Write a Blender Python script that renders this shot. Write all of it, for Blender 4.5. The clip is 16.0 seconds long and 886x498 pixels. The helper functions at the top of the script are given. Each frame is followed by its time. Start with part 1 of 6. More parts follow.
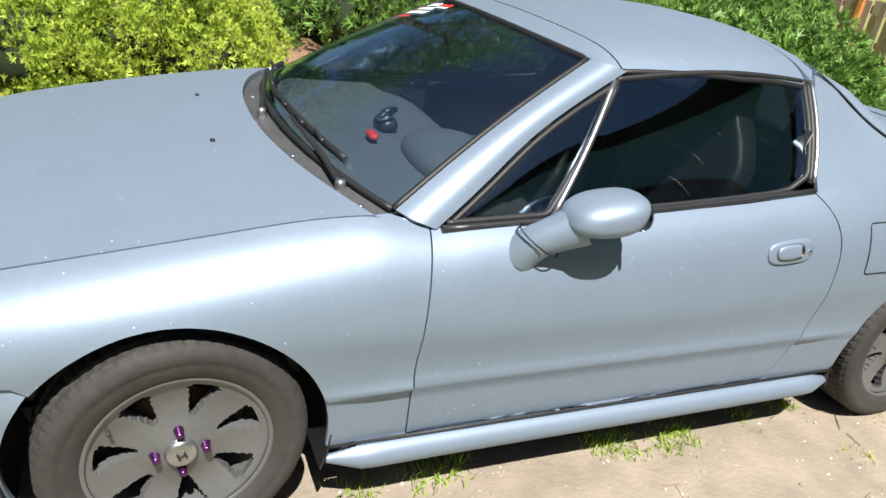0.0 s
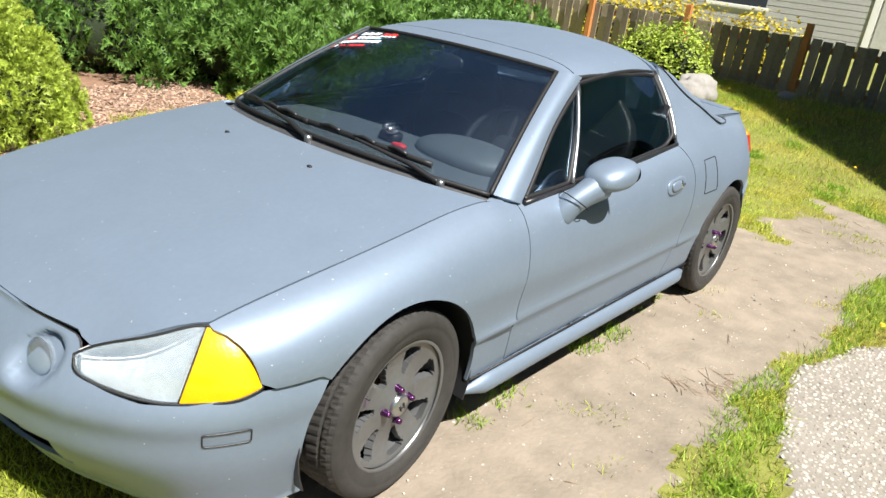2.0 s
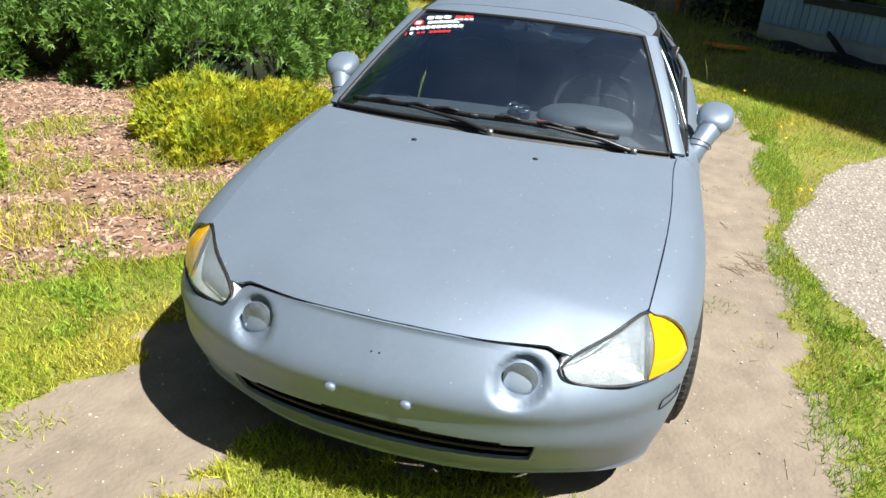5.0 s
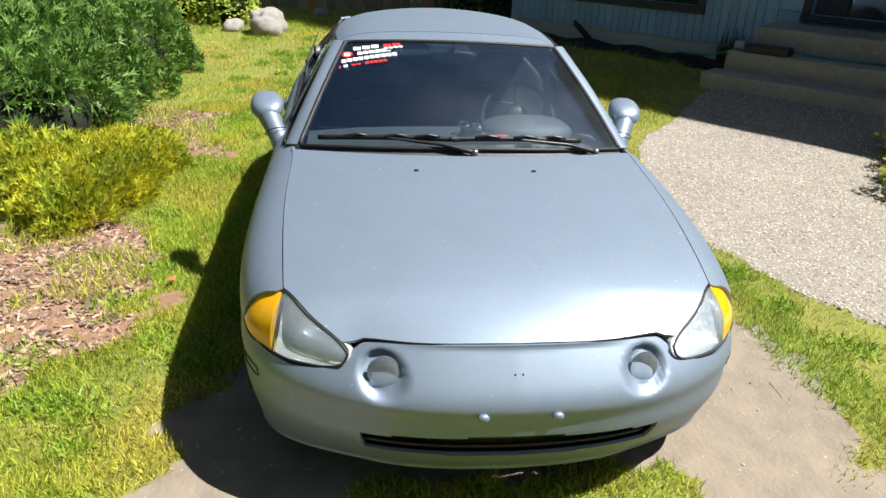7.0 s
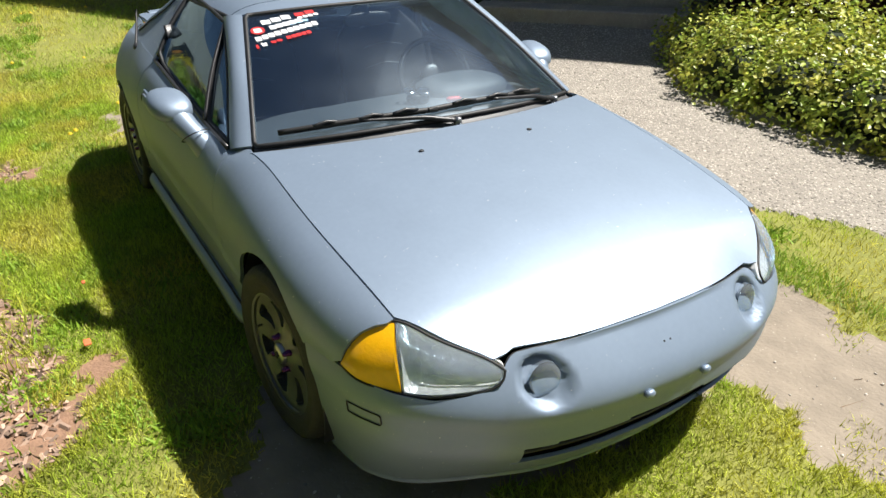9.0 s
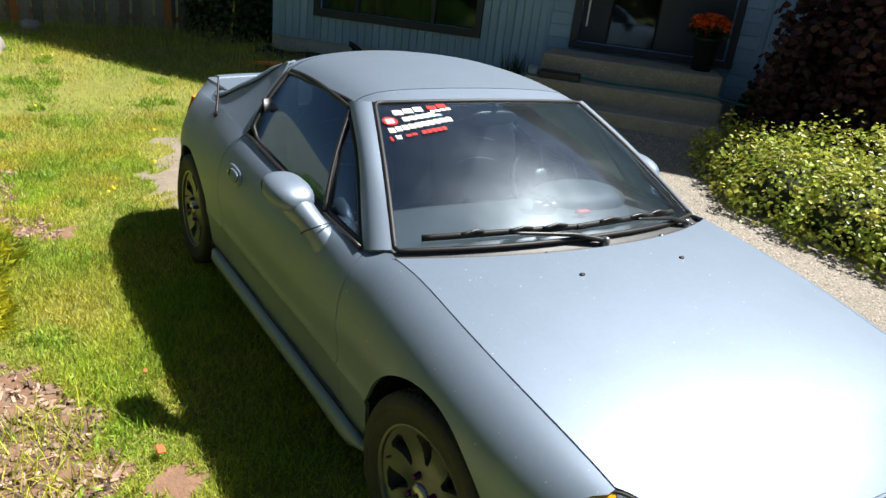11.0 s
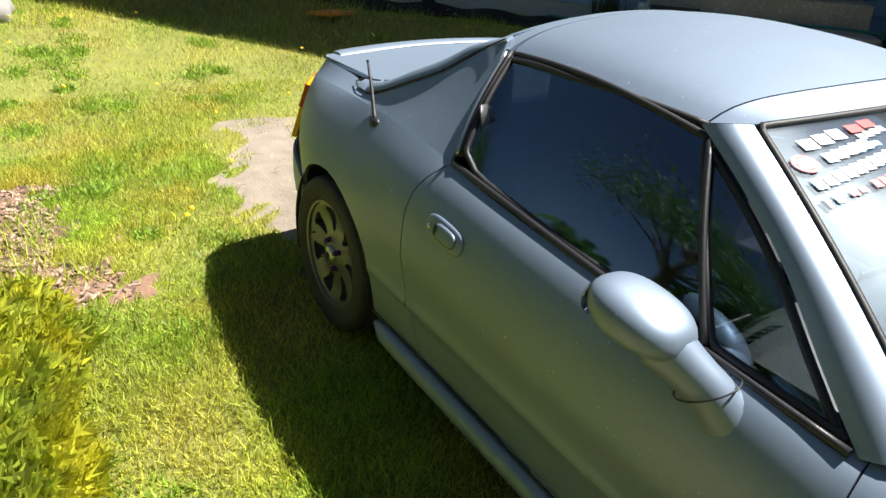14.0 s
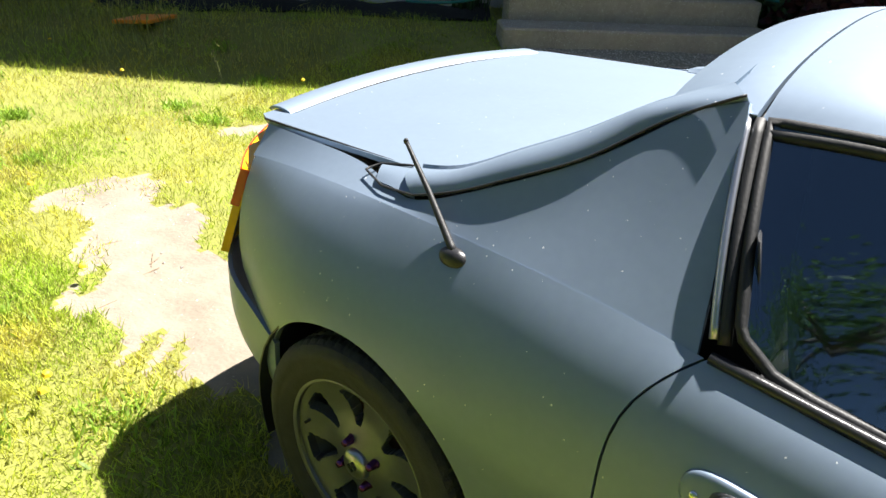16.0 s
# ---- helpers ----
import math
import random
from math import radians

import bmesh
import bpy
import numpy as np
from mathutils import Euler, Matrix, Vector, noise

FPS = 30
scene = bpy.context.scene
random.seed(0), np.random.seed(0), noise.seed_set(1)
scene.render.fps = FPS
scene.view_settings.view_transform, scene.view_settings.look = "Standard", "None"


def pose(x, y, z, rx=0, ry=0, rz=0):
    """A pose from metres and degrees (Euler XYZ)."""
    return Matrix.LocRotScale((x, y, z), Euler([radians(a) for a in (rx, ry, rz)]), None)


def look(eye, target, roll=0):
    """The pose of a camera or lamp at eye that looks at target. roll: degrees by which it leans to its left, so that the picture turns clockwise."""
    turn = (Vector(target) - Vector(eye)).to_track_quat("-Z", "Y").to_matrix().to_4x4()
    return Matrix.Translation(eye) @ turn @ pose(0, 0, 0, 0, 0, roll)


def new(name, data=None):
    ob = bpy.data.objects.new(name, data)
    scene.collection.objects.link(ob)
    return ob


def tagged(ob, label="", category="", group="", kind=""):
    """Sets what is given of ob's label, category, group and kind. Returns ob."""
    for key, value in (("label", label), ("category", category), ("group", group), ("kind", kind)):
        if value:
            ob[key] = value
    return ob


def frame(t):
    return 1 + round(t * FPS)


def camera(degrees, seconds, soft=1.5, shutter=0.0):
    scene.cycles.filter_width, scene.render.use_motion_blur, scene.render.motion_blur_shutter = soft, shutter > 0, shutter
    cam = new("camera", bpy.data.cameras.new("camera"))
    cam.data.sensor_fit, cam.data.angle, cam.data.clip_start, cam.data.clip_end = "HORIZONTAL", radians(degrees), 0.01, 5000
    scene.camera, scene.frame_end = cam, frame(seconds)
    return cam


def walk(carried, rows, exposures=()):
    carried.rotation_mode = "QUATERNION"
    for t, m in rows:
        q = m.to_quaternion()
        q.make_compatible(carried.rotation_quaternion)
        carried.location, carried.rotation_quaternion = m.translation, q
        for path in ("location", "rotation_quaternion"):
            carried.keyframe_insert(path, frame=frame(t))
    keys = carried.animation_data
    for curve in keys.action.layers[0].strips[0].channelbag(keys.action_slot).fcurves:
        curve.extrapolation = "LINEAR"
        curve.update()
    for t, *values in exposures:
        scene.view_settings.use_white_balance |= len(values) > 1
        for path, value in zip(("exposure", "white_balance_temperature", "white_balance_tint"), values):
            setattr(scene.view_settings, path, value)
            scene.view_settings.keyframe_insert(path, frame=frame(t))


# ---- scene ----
cam = camera(62.8, 16.0)
PATH = [
    (0, (-1.249, -2.136, 1.436), (-0.47, -0.498, 0.593), 8.5),
    (0.5, (-1.588, -2.138, 1.389), (-0.661, -0.568, 0.568), 9.2),
    (1, (-1.897, -2.092, 1.434), (-0.83, -0.645, 0.558), 8.3),
    (1.5, (-2.235, -2.048, 1.451), (-0.928, -0.831, 0.55), 7.7),
    (2, (-2.504, -1.936, 1.477), (-1.043, -0.794, 0.73), 7.9),
    (2.5, (-2.715, -1.728, 1.504), (-1.143, -0.808, 0.677), 7.1),
    (3, (-2.933, -1.565, 1.521), (-1.317, -0.773, 0.649), 7.7),
    (3.5, (-3.168, -1.328, 1.564), (-1.501, -0.61, 0.723), 6.7),
    (4, (-3.313, -1.098, 1.584), (-1.621, -0.41, 0.769), 6.9),
    (4.2, (-3.353, -0.987, 1.582), (-1.644, -0.361, 0.754), 5.8),
    (6.3, (-3.679, 0.101, 1.654), (-1.883, 0.056, 0.777), 4.4),
    (6.5, (-3.7, 0.19, 1.654), (-1.911, 0.001, 0.78), 3.1),
    (7, (-3.639, 0.448, 1.66), (-1.831, 0.212, 0.838), 2.8),
    (7.5, (-3.507, 0.673, 1.642), (-1.704, 0.406, 0.819), 3.0),
    (8, (-3.389, 0.91, 1.63), (-1.66, 0.369, 0.781), 3.4),
    (8.2, (-3.341, 1.037, 1.635), (-1.664, 0.378, 0.767), 1.7),
    (10.3, (-2.622, 1.601, 1.642), (-1.212, 0.494, 0.754), 3.8),
    (10.5, (-2.594, 1.665, 1.643), (-1.16, 0.536, 0.826), 5.1),
    (11, (-2.491, 1.728, 1.646), (-0.956, 0.68, 0.906), 6.9),
    (11.5, (-2.284, 1.731, 1.637), (-0.696, 0.731, 0.947), 5.7),
    (12, (-2.064, 1.76, 1.601), (-0.489, 0.822, 0.802), 6.5),
    (12.5, (-1.798, 1.799, 1.58), (-0.233, 0.784, 0.86), 7.0),
    (13, (-1.53, 1.831, 1.567), (-0.066, 0.739, 0.752), 7.3),
    (13.5, (-1.235, 1.81, 1.536), (0.273, 0.788, 0.711), 4.1),
    (14, (-0.966, 1.783, 1.519), (0.514, 0.785, 0.617), 4.4),
    (14.5, (-0.623, 1.783, 1.497), (0.698, 0.53, 0.67), 1.2),
    (15, (-0.287, 1.771, 1.486), (0.958, 0.485, 0.594), -0.5),
    (15.5, (0.017, 1.701, 1.455), (1.246, 0.396, 0.567), 1.6),
    (16, (0.319, 1.594, 1.411), (1.464, 0.238, 0.487), 2.7),
]
walk(cam, [(t, look(eye, target, roll)) for t, eye, target, roll in PATH],
     [(0, 0.68), (2, 0.66), (4, 0.58), (8, 0.54), (11, 0.54), (13, 0.74), (14.5, 0.96), (15.2, 1.10), (16, 1.38)])

# ---- world, sun ----
SUN_DIR = Vector((-0.13, -0.49, 0.86)).normalized()
world = bpy.data.worlds.new("world")
scene.world = world
world.use_nodes = True
wn = world.node_tree.nodes
sky = wn.new("ShaderNodeTexSky")
sky.sky_type, sky.sun_disc = "NISHITA", False
sky.sun_elevation = math.asin(SUN_DIR.z)
sky.sun_rotation = math.atan2(SUN_DIR.x, SUN_DIR.y)
world.node_tree.links.new(sky.outputs[0], wn["Background"].inputs[0])
wn["Background"].inputs[1].default_value = 0.038
sun = new("sun", bpy.data.lights.new("sun", "SUN"))
sun.data.energy, sun.data.angle, sun.data.color = 6.5, radians(0.53), (1.0, 0.96, 0.90)
sun.matrix_world = look((0, 0, 0), -SUN_DIR)


# ---- materials ----
def material(name, colour, rough=0.6, metal=0.0, scale=30.0, vary=0.15, bump=0.0, bump_scale=200.0, coat=0.0,
             island=0.0, obj=0.0, spots=None):
    """A node material: colour with two scales of variation and a fine relief."""
    m = bpy.data.materials.new(name)
    m.use_nodes = True
    nt = m.node_tree
    n, l = nt.nodes, nt.links
    b = n["Principled BSDF"]
    b.inputs["Roughness"].default_value = rough
    b.inputs["Metallic"].default_value = metal
    b.inputs["Coat Weight"].default_value = coat
    b.inputs["Coat Roughness"].default_value = 0.08
    tc = n.new("ShaderNodeTexCoord")
    big, small = n.new("ShaderNodeTexNoise"), n.new("ShaderNodeTexNoise")
    big.inputs["Scale"].default_value, small.inputs["Scale"].default_value = scale * 0.12, scale
    big.inputs["Detail"].default_value, small.inputs["Detail"].default_value = 3, 6
    add = n.new("ShaderNodeMath")
    add.operation = "ADD"
    for k, t in enumerate((big, small)):
        l.new(tc.outputs["Object"], t.inputs["Vector"])
        l.new(t.outputs[0], add.inputs[k])
    value = add.outputs[0]
    for amount, node, socket in ((island, "ShaderNodeNewGeometry", "Random Per Island"), (obj, "ShaderNodeObjectInfo", "Random")):
        if amount:
            r = n.new(node)
            mul = n.new("ShaderNodeMath")
            mul.operation = "MULTIPLY_ADD"
            l.new(r.outputs[socket], mul.inputs[0])
            mul.inputs[1].default_value = amount / max(vary, 0.01)
            l.new(value, mul.inputs[2])
            sub = n.new("ShaderNodeMath")
            sub.operation = "SUBTRACT"
            l.new(mul.outputs[0], sub.inputs[0])
            sub.inputs[1].default_value = 0.5 * amount / max(vary, 0.01)
            value = sub.outputs[0]
    ramp = n.new("ShaderNodeMapRange")
    ramp.inputs["From Min"].default_value, ramp.inputs["From Max"].default_value = 0.0, 2.0
    ramp.inputs["To Min"].default_value, ramp.inputs["To Max"].default_value = 1 - 2.2 * vary, 1 + 2.2 * vary
    ramp.clamp = False
    l.new(value, ramp.inputs["Value"])
    mix = n.new("ShaderNodeVectorMath")
    mix.operation = "SCALE"
    mix.inputs[0].default_value = colour
    l.new(ramp.outputs[0], mix.inputs["Scale"])
    out = mix.outputs[0]
    if spots:
        sc, size, col = spots
        v = n.new("ShaderNodeTexVoronoi")
        v.inputs["Scale"].default_value = sc
        l.new(tc.outputs["Object"], v.inputs["Vector"])
        sep = n.new("ShaderNodeSeparateColor")
        l.new(v.outputs["Color"], sep.inputs[0])
        rad = n.new("ShaderNodeMath")
        rad.operation = "MULTIPLY"
        l.new(sep.outputs[0], rad.inputs[0])
        l.new(sep.outputs[1], rad.inputs[1])
        rad2 = n.new("ShaderNodeMath")
        rad2.operation = "MULTIPLY"
        l.new(rad.outputs[0], rad2.inputs[0])
        rad2.inputs[1].default_value = size
        less = n.new("ShaderNodeMath")
        less.operation = "LESS_THAN"
        l.new(v.outputs["Distance"], less.inputs[0])
        l.new(rad2.outputs[0], less.inputs[1])
        mx = n.new("ShaderNodeMix")
        mx.data_type = "RGBA"
        l.new(less.outputs[0], mx.inputs["Factor"])
        l.new(out, mx.inputs["A"])
        mx.inputs["B"].default_value = (*col, 1)
        out = mx.outputs["Result"]
    l.new(out, b.inputs["Base Color"])
    if bump:
        bn, bt = n.new("ShaderNodeBump"), n.new("ShaderNodeTexNoise")
        bt.inputs["Scale"].default_value, bt.inputs["Detail"].default_value = bump_scale, 5
        l.new(tc.outputs["Object"], bt.inputs["Vector"])
        l.new(bt.outputs[0], bn.inputs["Height"])
        bn.inputs["Strength"].default_value, bn.inputs["Distance"].default_value = bump, 0.01
        l.new(bn.outputs[0], b.inputs["Normal"])
    return m


def glass_material(name, tint, base=0.04, flute=0.0, dust=0.0, haze=0.0):
    """Thin tinted glass: clear with a mirror gloss that grows towards the edge."""
    m = bpy.data.materials.new(name)
    m.use_nodes = True
    n, l = m.node_tree.nodes, m.node_tree.links
    n.remove(n["Principled BSDF"])
    fr, tr, gl, mx = (n.new("ShaderNode" + k) for k in ("Fresnel", "BsdfTransparent", "BsdfGlossy", "MixShader"))
    fr.inputs[0].default_value = 1.5
    tr.inputs[0].default_value = (*tint, 1)
    gl.inputs["Roughness"].default_value = 0.035
    gl.inputs[0].default_value = (0.62, 0.82, 1.0, 1)
    gain = n.new("ShaderNodeMath")
    gain.operation = "MULTIPLY_ADD"
    gain.inputs[1].default_value, gain.inputs[2].default_value = 0.9, base
    gain.use_clamp = True
    lw, pw = n.new("ShaderNodeLayerWeight"), n.new("ShaderNodeMath")
    lw.inputs["Blend"].default_value = 0.5
    pw.operation = "POWER"
    pw.inputs[1].default_value = 5.0
    l.new(lw.outputs["Facing"], pw.inputs[0])
    l.new(pw.outputs[0], gain.inputs[0])
    l.new(gain.outputs[0], mx.inputs[0])
    l.new(tr.outputs[0], mx.inputs[1])
    l.new(gl.outputs[0], mx.inputs[2])
    out = mx.outputs[0]
    if dust:
        df, m2, tc2, nz, mr = (n.new("ShaderNode" + k) for k in ("BsdfGlossy" if haze else "BsdfDiffuse", "MixShader", "TexCoord", "TexNoise", "MapRange"))
        df.inputs[0].default_value = (0.75, 0.84, 0.92, 1)
        if haze:
            df.inputs["Roughness"].default_value = haze
        nz.inputs["Scale"].default_value, nz.inputs["Detail"].default_value = 5, 8
        l.new(tc2.outputs["Object"], nz.inputs["Vector"])
        l.new(nz.outputs[0], mr.inputs["Value"])
        mr.inputs["From Min"].default_value, mr.inputs["From Max"].default_value = 0.3, 0.7
        mr.inputs["To Min"].default_value, mr.inputs["To Max"].default_value = dust * 0.6, dust * 1.4
        l.new(mr.outputs[0], m2.inputs[0])
        l.new(out, m2.inputs[1])
        l.new(df.outputs[0], m2.inputs[2])
        out = m2.outputs[0]
    l.new(out, n["Material Output"].inputs[0])
    if flute:
        tc, wv, bp = n.new("ShaderNodeTexCoord"), n.new("ShaderNodeTexWave"), n.new("ShaderNodeBump")
        wv.inputs["Scale"].default_value, wv.inputs["Distortion"].default_value = flute, 0.6
        wv.bands_direction = "Y"
        l.new(tc.outputs["Object"], wv.inputs[0])
        l.new(wv.outputs[1], bp.inputs["Height"])
        bp.inputs["Strength"].default_value, bp.inputs["Distance"].default_value = 0.5, 0.004
        l.new(bp.outputs[0], gl.inputs["Normal"])
    return m


PAINT = material("matte_grey_blue_paint", (0.220, 0.280, 0.362), 0.47, 0.45, 60, 0.05, 0.03, 900, spots=(58, 0.12, (0.75, 0.76, 0.77)))
PAINT_PLAIN = material("matte_grey_blue_paint_clean", (0.216, 0.275, 0.356), 0.47, 0.45, 60, 0.05)
BLACK = material("black_rubber", (0.012, 0.012, 0.013), 0.55, 0, 80, 0.3, 0.1)
TRIM = material("satin_black_plastic", (0.02, 0.02, 0.022), 0.38, 0, 80, 0.25, 0.1)
COWL = material("weathered_black_plastic", (0.06, 0.062, 0.066), 0.5, 0, 60, 0.3, 0.15)
TYRE = material("tyre_rubber", (0.035, 0.033, 0.031), 0.75, 0, 40, 0.4, 0.3, 300)
RIM = material("gunmetal_alloy", (0.165, 0.17, 0.175), 0.36, 0.5, 60, 0.12, 0.05)
CHROME = material("bright_chrome", (0.75, 0.75, 0.76), 0.12, 1.0, 30, 0.08)
ALU = material("brushed_aluminium_strip", (0.45, 0.46, 0.48), 0.28, 0.9, 90, 0.15)
PURPLE = material("anodised_purple_nut", (0.16, 0.05, 0.18), 0.25, 0.9, 60, 0.3)
RUST = material("rusty_brake_metal", (0.16, 0.07, 0.035), 0.7, 0.3, 50, 0.5, 0.4)
AMBER = material("amber_lens", (0.92, 0.46, 0.005), 0.18, 0, 40, 0.12, 0.08, 120, coat=0.6)
RED_LENS = material("red_lens", (0.62, 0.04, 0.01), 0.15, 0, 40, 0.15, coat=0.6)
REFLECTOR = material("faceted_reflector", (0.86, 0.87, 0.88), 0.30, 0.35, 40, 0.25, 1.0, 30)
FOG_BOWL = material("dull_fog_reflector", (0.20, 0.21, 0.22), 0.3, 0.7, 40, 0.25, 0.8, 60)
LEATHER = material("dark_grey_leather", (0.035, 0.037, 0.042), 0.32, 0, 50, 0.25, 0.25, 250)
DASH = material("grey_dashboard_vinyl", (0.085, 0.092, 0.100), 0.55, 0, 60, 0.15, 0.2, 400)
CARPET = material("dark_carpet", (0.02, 0.02, 0.022), 0.95, 0, 80, 0.3, 0.4)
WHITE = material("white_vinyl", (0.8, 0.8, 0.8), 0.5, 0, 40, 0.05)
RED = material("red_vinyl", (0.6, 0.03, 0.03), 0.5, 0, 40, 0.05)
PALE_BLUE = material("pale_blue_vinyl", (0.35, 0.6, 0.8), 0.5, 0, 40, 0.05)
WINDSCREEN = glass_material("windscreen_glass", (0.74, 0.83, 0.87), 0.17, dust=0.018, haze=0.40)
STITCH = material("pale_grey_thread", (0.32, 0.33, 0.34), 0.7, 0, 60, 0.1)
SIDE_GLASS = glass_material("side_glass", (0.46, 0.49, 0.50), 0.16)
LENS = glass_material("fluted_lens", (0.92, 0.94, 0.95), 0.12, 60, dust=0.09)


# ---- mesh helpers ----
def mesh_of(name, bm, mat):
    me = bpy.data.meshes.new(name)
    bm.to_mesh(me)
    bm.free()
    for m in (mat if isinstance(mat, (list, tuple)) else [mat]):
        me.materials.append(m)
    return me


def part(name, bm, mat, parent=None, label="", m=None):
    """Links a bmesh as one mesh object, under a thing or part."""
    ob = new(name, mesh_of(name, bm, mat))
    if parent:
        ob.parent = parent
    if m is not None:
        ob.matrix_basis = m
    if label:
        ob["label"] = label
    return ob


def thing(name, label, category, group="", kind=""):
    return tagged(new(name), label, category, group, kind)


def spline(xs, ys):
    """A natural cubic through a few stations."""
    xs, ys = np.array(xs, float), np.array(ys, float)
    k = len(xs)
    h = np.diff(xs)
    a = np.eye(k)
    r = np.zeros(k)
    for i in range(1, k - 1):
        a[i, i - 1:i + 2] = h[i - 1], 2 * (h[i - 1] + h[i]), h[i]
        r[i] = 3 * ((ys[i + 1] - ys[i]) / h[i] - (ys[i] - ys[i - 1]) / h[i - 1])
    c = np.linalg.solve(a, r)

    def f(x):
        x = min(max(x, xs[0]), xs[-1])
        i = min(max(int(np.searchsorted(xs, x)) - 1, 0), k - 2)
        d = x - xs[i]
        b = (ys[i + 1] - ys[i]) / h[i] - h[i] * (2 * c[i] + c[i + 1]) / 3
        return float(ys[i] + b * d + c[i] * d * d + (c[i + 1] - c[i]) / (3 * h[i]) * d ** 3)
    return f


def linear(xs, ys):
    return lambda x: float(np.interp(x, xs, ys))


def path3(points):
    """A smooth curve through a few 3D points, from 0 to 1 by length."""
    p = np.array(points, float)
    d = np.r_[0, np.cumsum(np.linalg.norm(np.diff(p, axis=0), axis=1))]
    f = [spline(d / d[-1], p[:, i]) for i in range(3)]
    return lambda t: Vector([g(t) for g in f])


def mixv(a, b, t):
    return a + (b - a) * t


def steps(n, a=0.0, b=1.0):
    return [a + (b - a) * i / n for i in range(n + 1)]


def sheet(fn, us, ws, thick=0.0, core=(0, 0, 0.45), keep=None, bm=None, along_x=True):
    """A skin over fn(u, w), thickened inwards, with folded edges."""
    bm = bm or bmesh.new()
    vs = [[bm.verts.new(fn(u, w)) for w in ws] for u in us]
    fs = []
    for i in range(len(us) - 1):
        for j in range(len(ws) - 1):
            if keep and not keep((us[i] + us[i + 1]) / 2, (ws[j] + ws[j + 1]) / 2):
                continue
            try:
                f = bm.faces.new((vs[i][j], vs[i + 1][j], vs[i + 1][j + 1], vs[i][j + 1]))
                fs.append(f)
            except ValueError:
                pass
    for row in vs:
        for v in row:
            if not v.link_faces:
                bm.verts.remove(v)
    bmesh.ops.remove_doubles(bm, verts=bm.verts, dist=1e-5)
    fs = list(bm.faces)
    bm.normal_update()
    s = 0.0
    for f in fs:
        c = f.calc_center_median()
        s += f.normal.dot(c - Vector((c.x if along_x else core[0], core[1], core[2]))) * f.calc_area()
    if s < 0:
        bmesh.ops.reverse_faces(bm, faces=fs)
        bm.normal_update()
    for f in fs:
        f.smooth = True
    if thick:
        thicken(bm, fs, thick)
    return bm


def thicken(bm, fs, thick):
    verts = {v for f in fs for v in f.verts}
    under = {v: bm.verts.new(v.co - v.normal * thick) for v in verts}
    rim = [e for e in bm.edges if len(e.link_faces) == 1]
    for f in fs:
        g = bm.faces.new([under[v] for v in reversed(f.verts)])
        g.smooth = True
    for e in rim:
        a, b = e.verts
        f = e.link_faces[0]
        lv = list(f.verts)
        if lv[(lv.index(a) + 1) % len(lv)] != b:
            a, b = b, a
        bm.faces.new((b, a, under[a], under[b]))
        e.smooth = False


def tube(fn, n, r, sides=8, closed=False, bm=None, flat=1.0):
    """A round bar along fn(0..1); r may be a number or a function."""
    bm = bm or bmesh.new()
    ts = steps(n)[:-1] if closed else steps(n)
    pts = [Vector(fn(t)) for t in ts]
    rings = []
    for i, p in enumerate(pts):
        a = pts[(i - 1) % len(pts)] if closed or i else p
        b = pts[(i + 1) % len(pts)] if closed or i < len(pts) - 1 else p
        d = (b - a).normalized()
        side = d.cross(Vector((0, 0, 1)))
        side = side.normalized() if side.length > 0.05 else d.cross(Vector((0, 1, 0))).normalized()
        up = side.cross(d)
        rad = r(ts[i]) if callable(r) else r
        rings.append([bm.verts.new(p + rad * (math.cos(q) * side + flat * math.sin(q) * up)) for q in (2 * math.pi * k / sides for k in range(sides))])
    m = len(rings)
    for i in range(m if closed else m - 1):
        for k in range(sides):
            f = bm.faces.new((rings[i][k], rings[i][(k + 1) % sides], rings[(i + 1) % m][(k + 1) % sides], rings[(i + 1) % m][k]))
            f.smooth = True
    if not closed:
        bm.faces.new(rings[0][::-1])
        bm.faces.new(rings[-1])
    return bm


def polyline(points, closed=False):
    p = [Vector(q) for q in points]
    if closed:
        p.append(p[0])
    d = np.r_[0, np.cumsum([(p[i + 1] - p[i]).length for i in range(len(p) - 1)])]
    d = d / d[-1]
    return lambda t: Vector([float(np.interp(t, d, [q[i] for q in p])) for i in range(3)])


def lathe(profile, n=48, bm=None, axis="y"):
    """Turns (radius, along) pairs round an axis."""
    bm = bm or bmesh.new()
    rings = []
    for r, h in profile:
        ring = []
        for k in range(n):
            q = 2 * math.pi * k / n
            c, s = r * math.cos(q), r * math.sin(q)
            ring.append(bm.verts.new((c, h, s) if axis == "y" else (c, s, h) if axis == "z" else (h, c, s)))
        rings.append(ring)
    for a, b in zip(rings, rings[1:]):
        for k in range(n):
            f = bm.faces.new((a[k], a[(k + 1) % n], b[(k + 1) % n], b[k]))
            f.smooth = True
    bmesh.ops.remove_doubles(bm, verts=bm.verts, dist=1e-6)
    bmesh.ops.recalc_face_normals(bm, faces=bm.faces)
    return bm


def box(x0, x1, y0, y1, z0, z1, bevel=0.0, seg=2, bm=None):
    bm = bm or bmesh.new()
    r = bmesh.ops.create_cube(bm, size=1, matrix=Matrix.LocRotScale(((x0 + x1) / 2, (y0 + y1) / 2, (z0 + z1) / 2), None, (x1 - x0, y1 - y0, z1 - z0)))
    if bevel:
        es = list({e for v in r["verts"] for e in v.link_edges})
        bmesh.ops.bevel(bm, geom=es, offset=bevel, segments=seg, affect="EDGES", profile=0.5)
    return bm


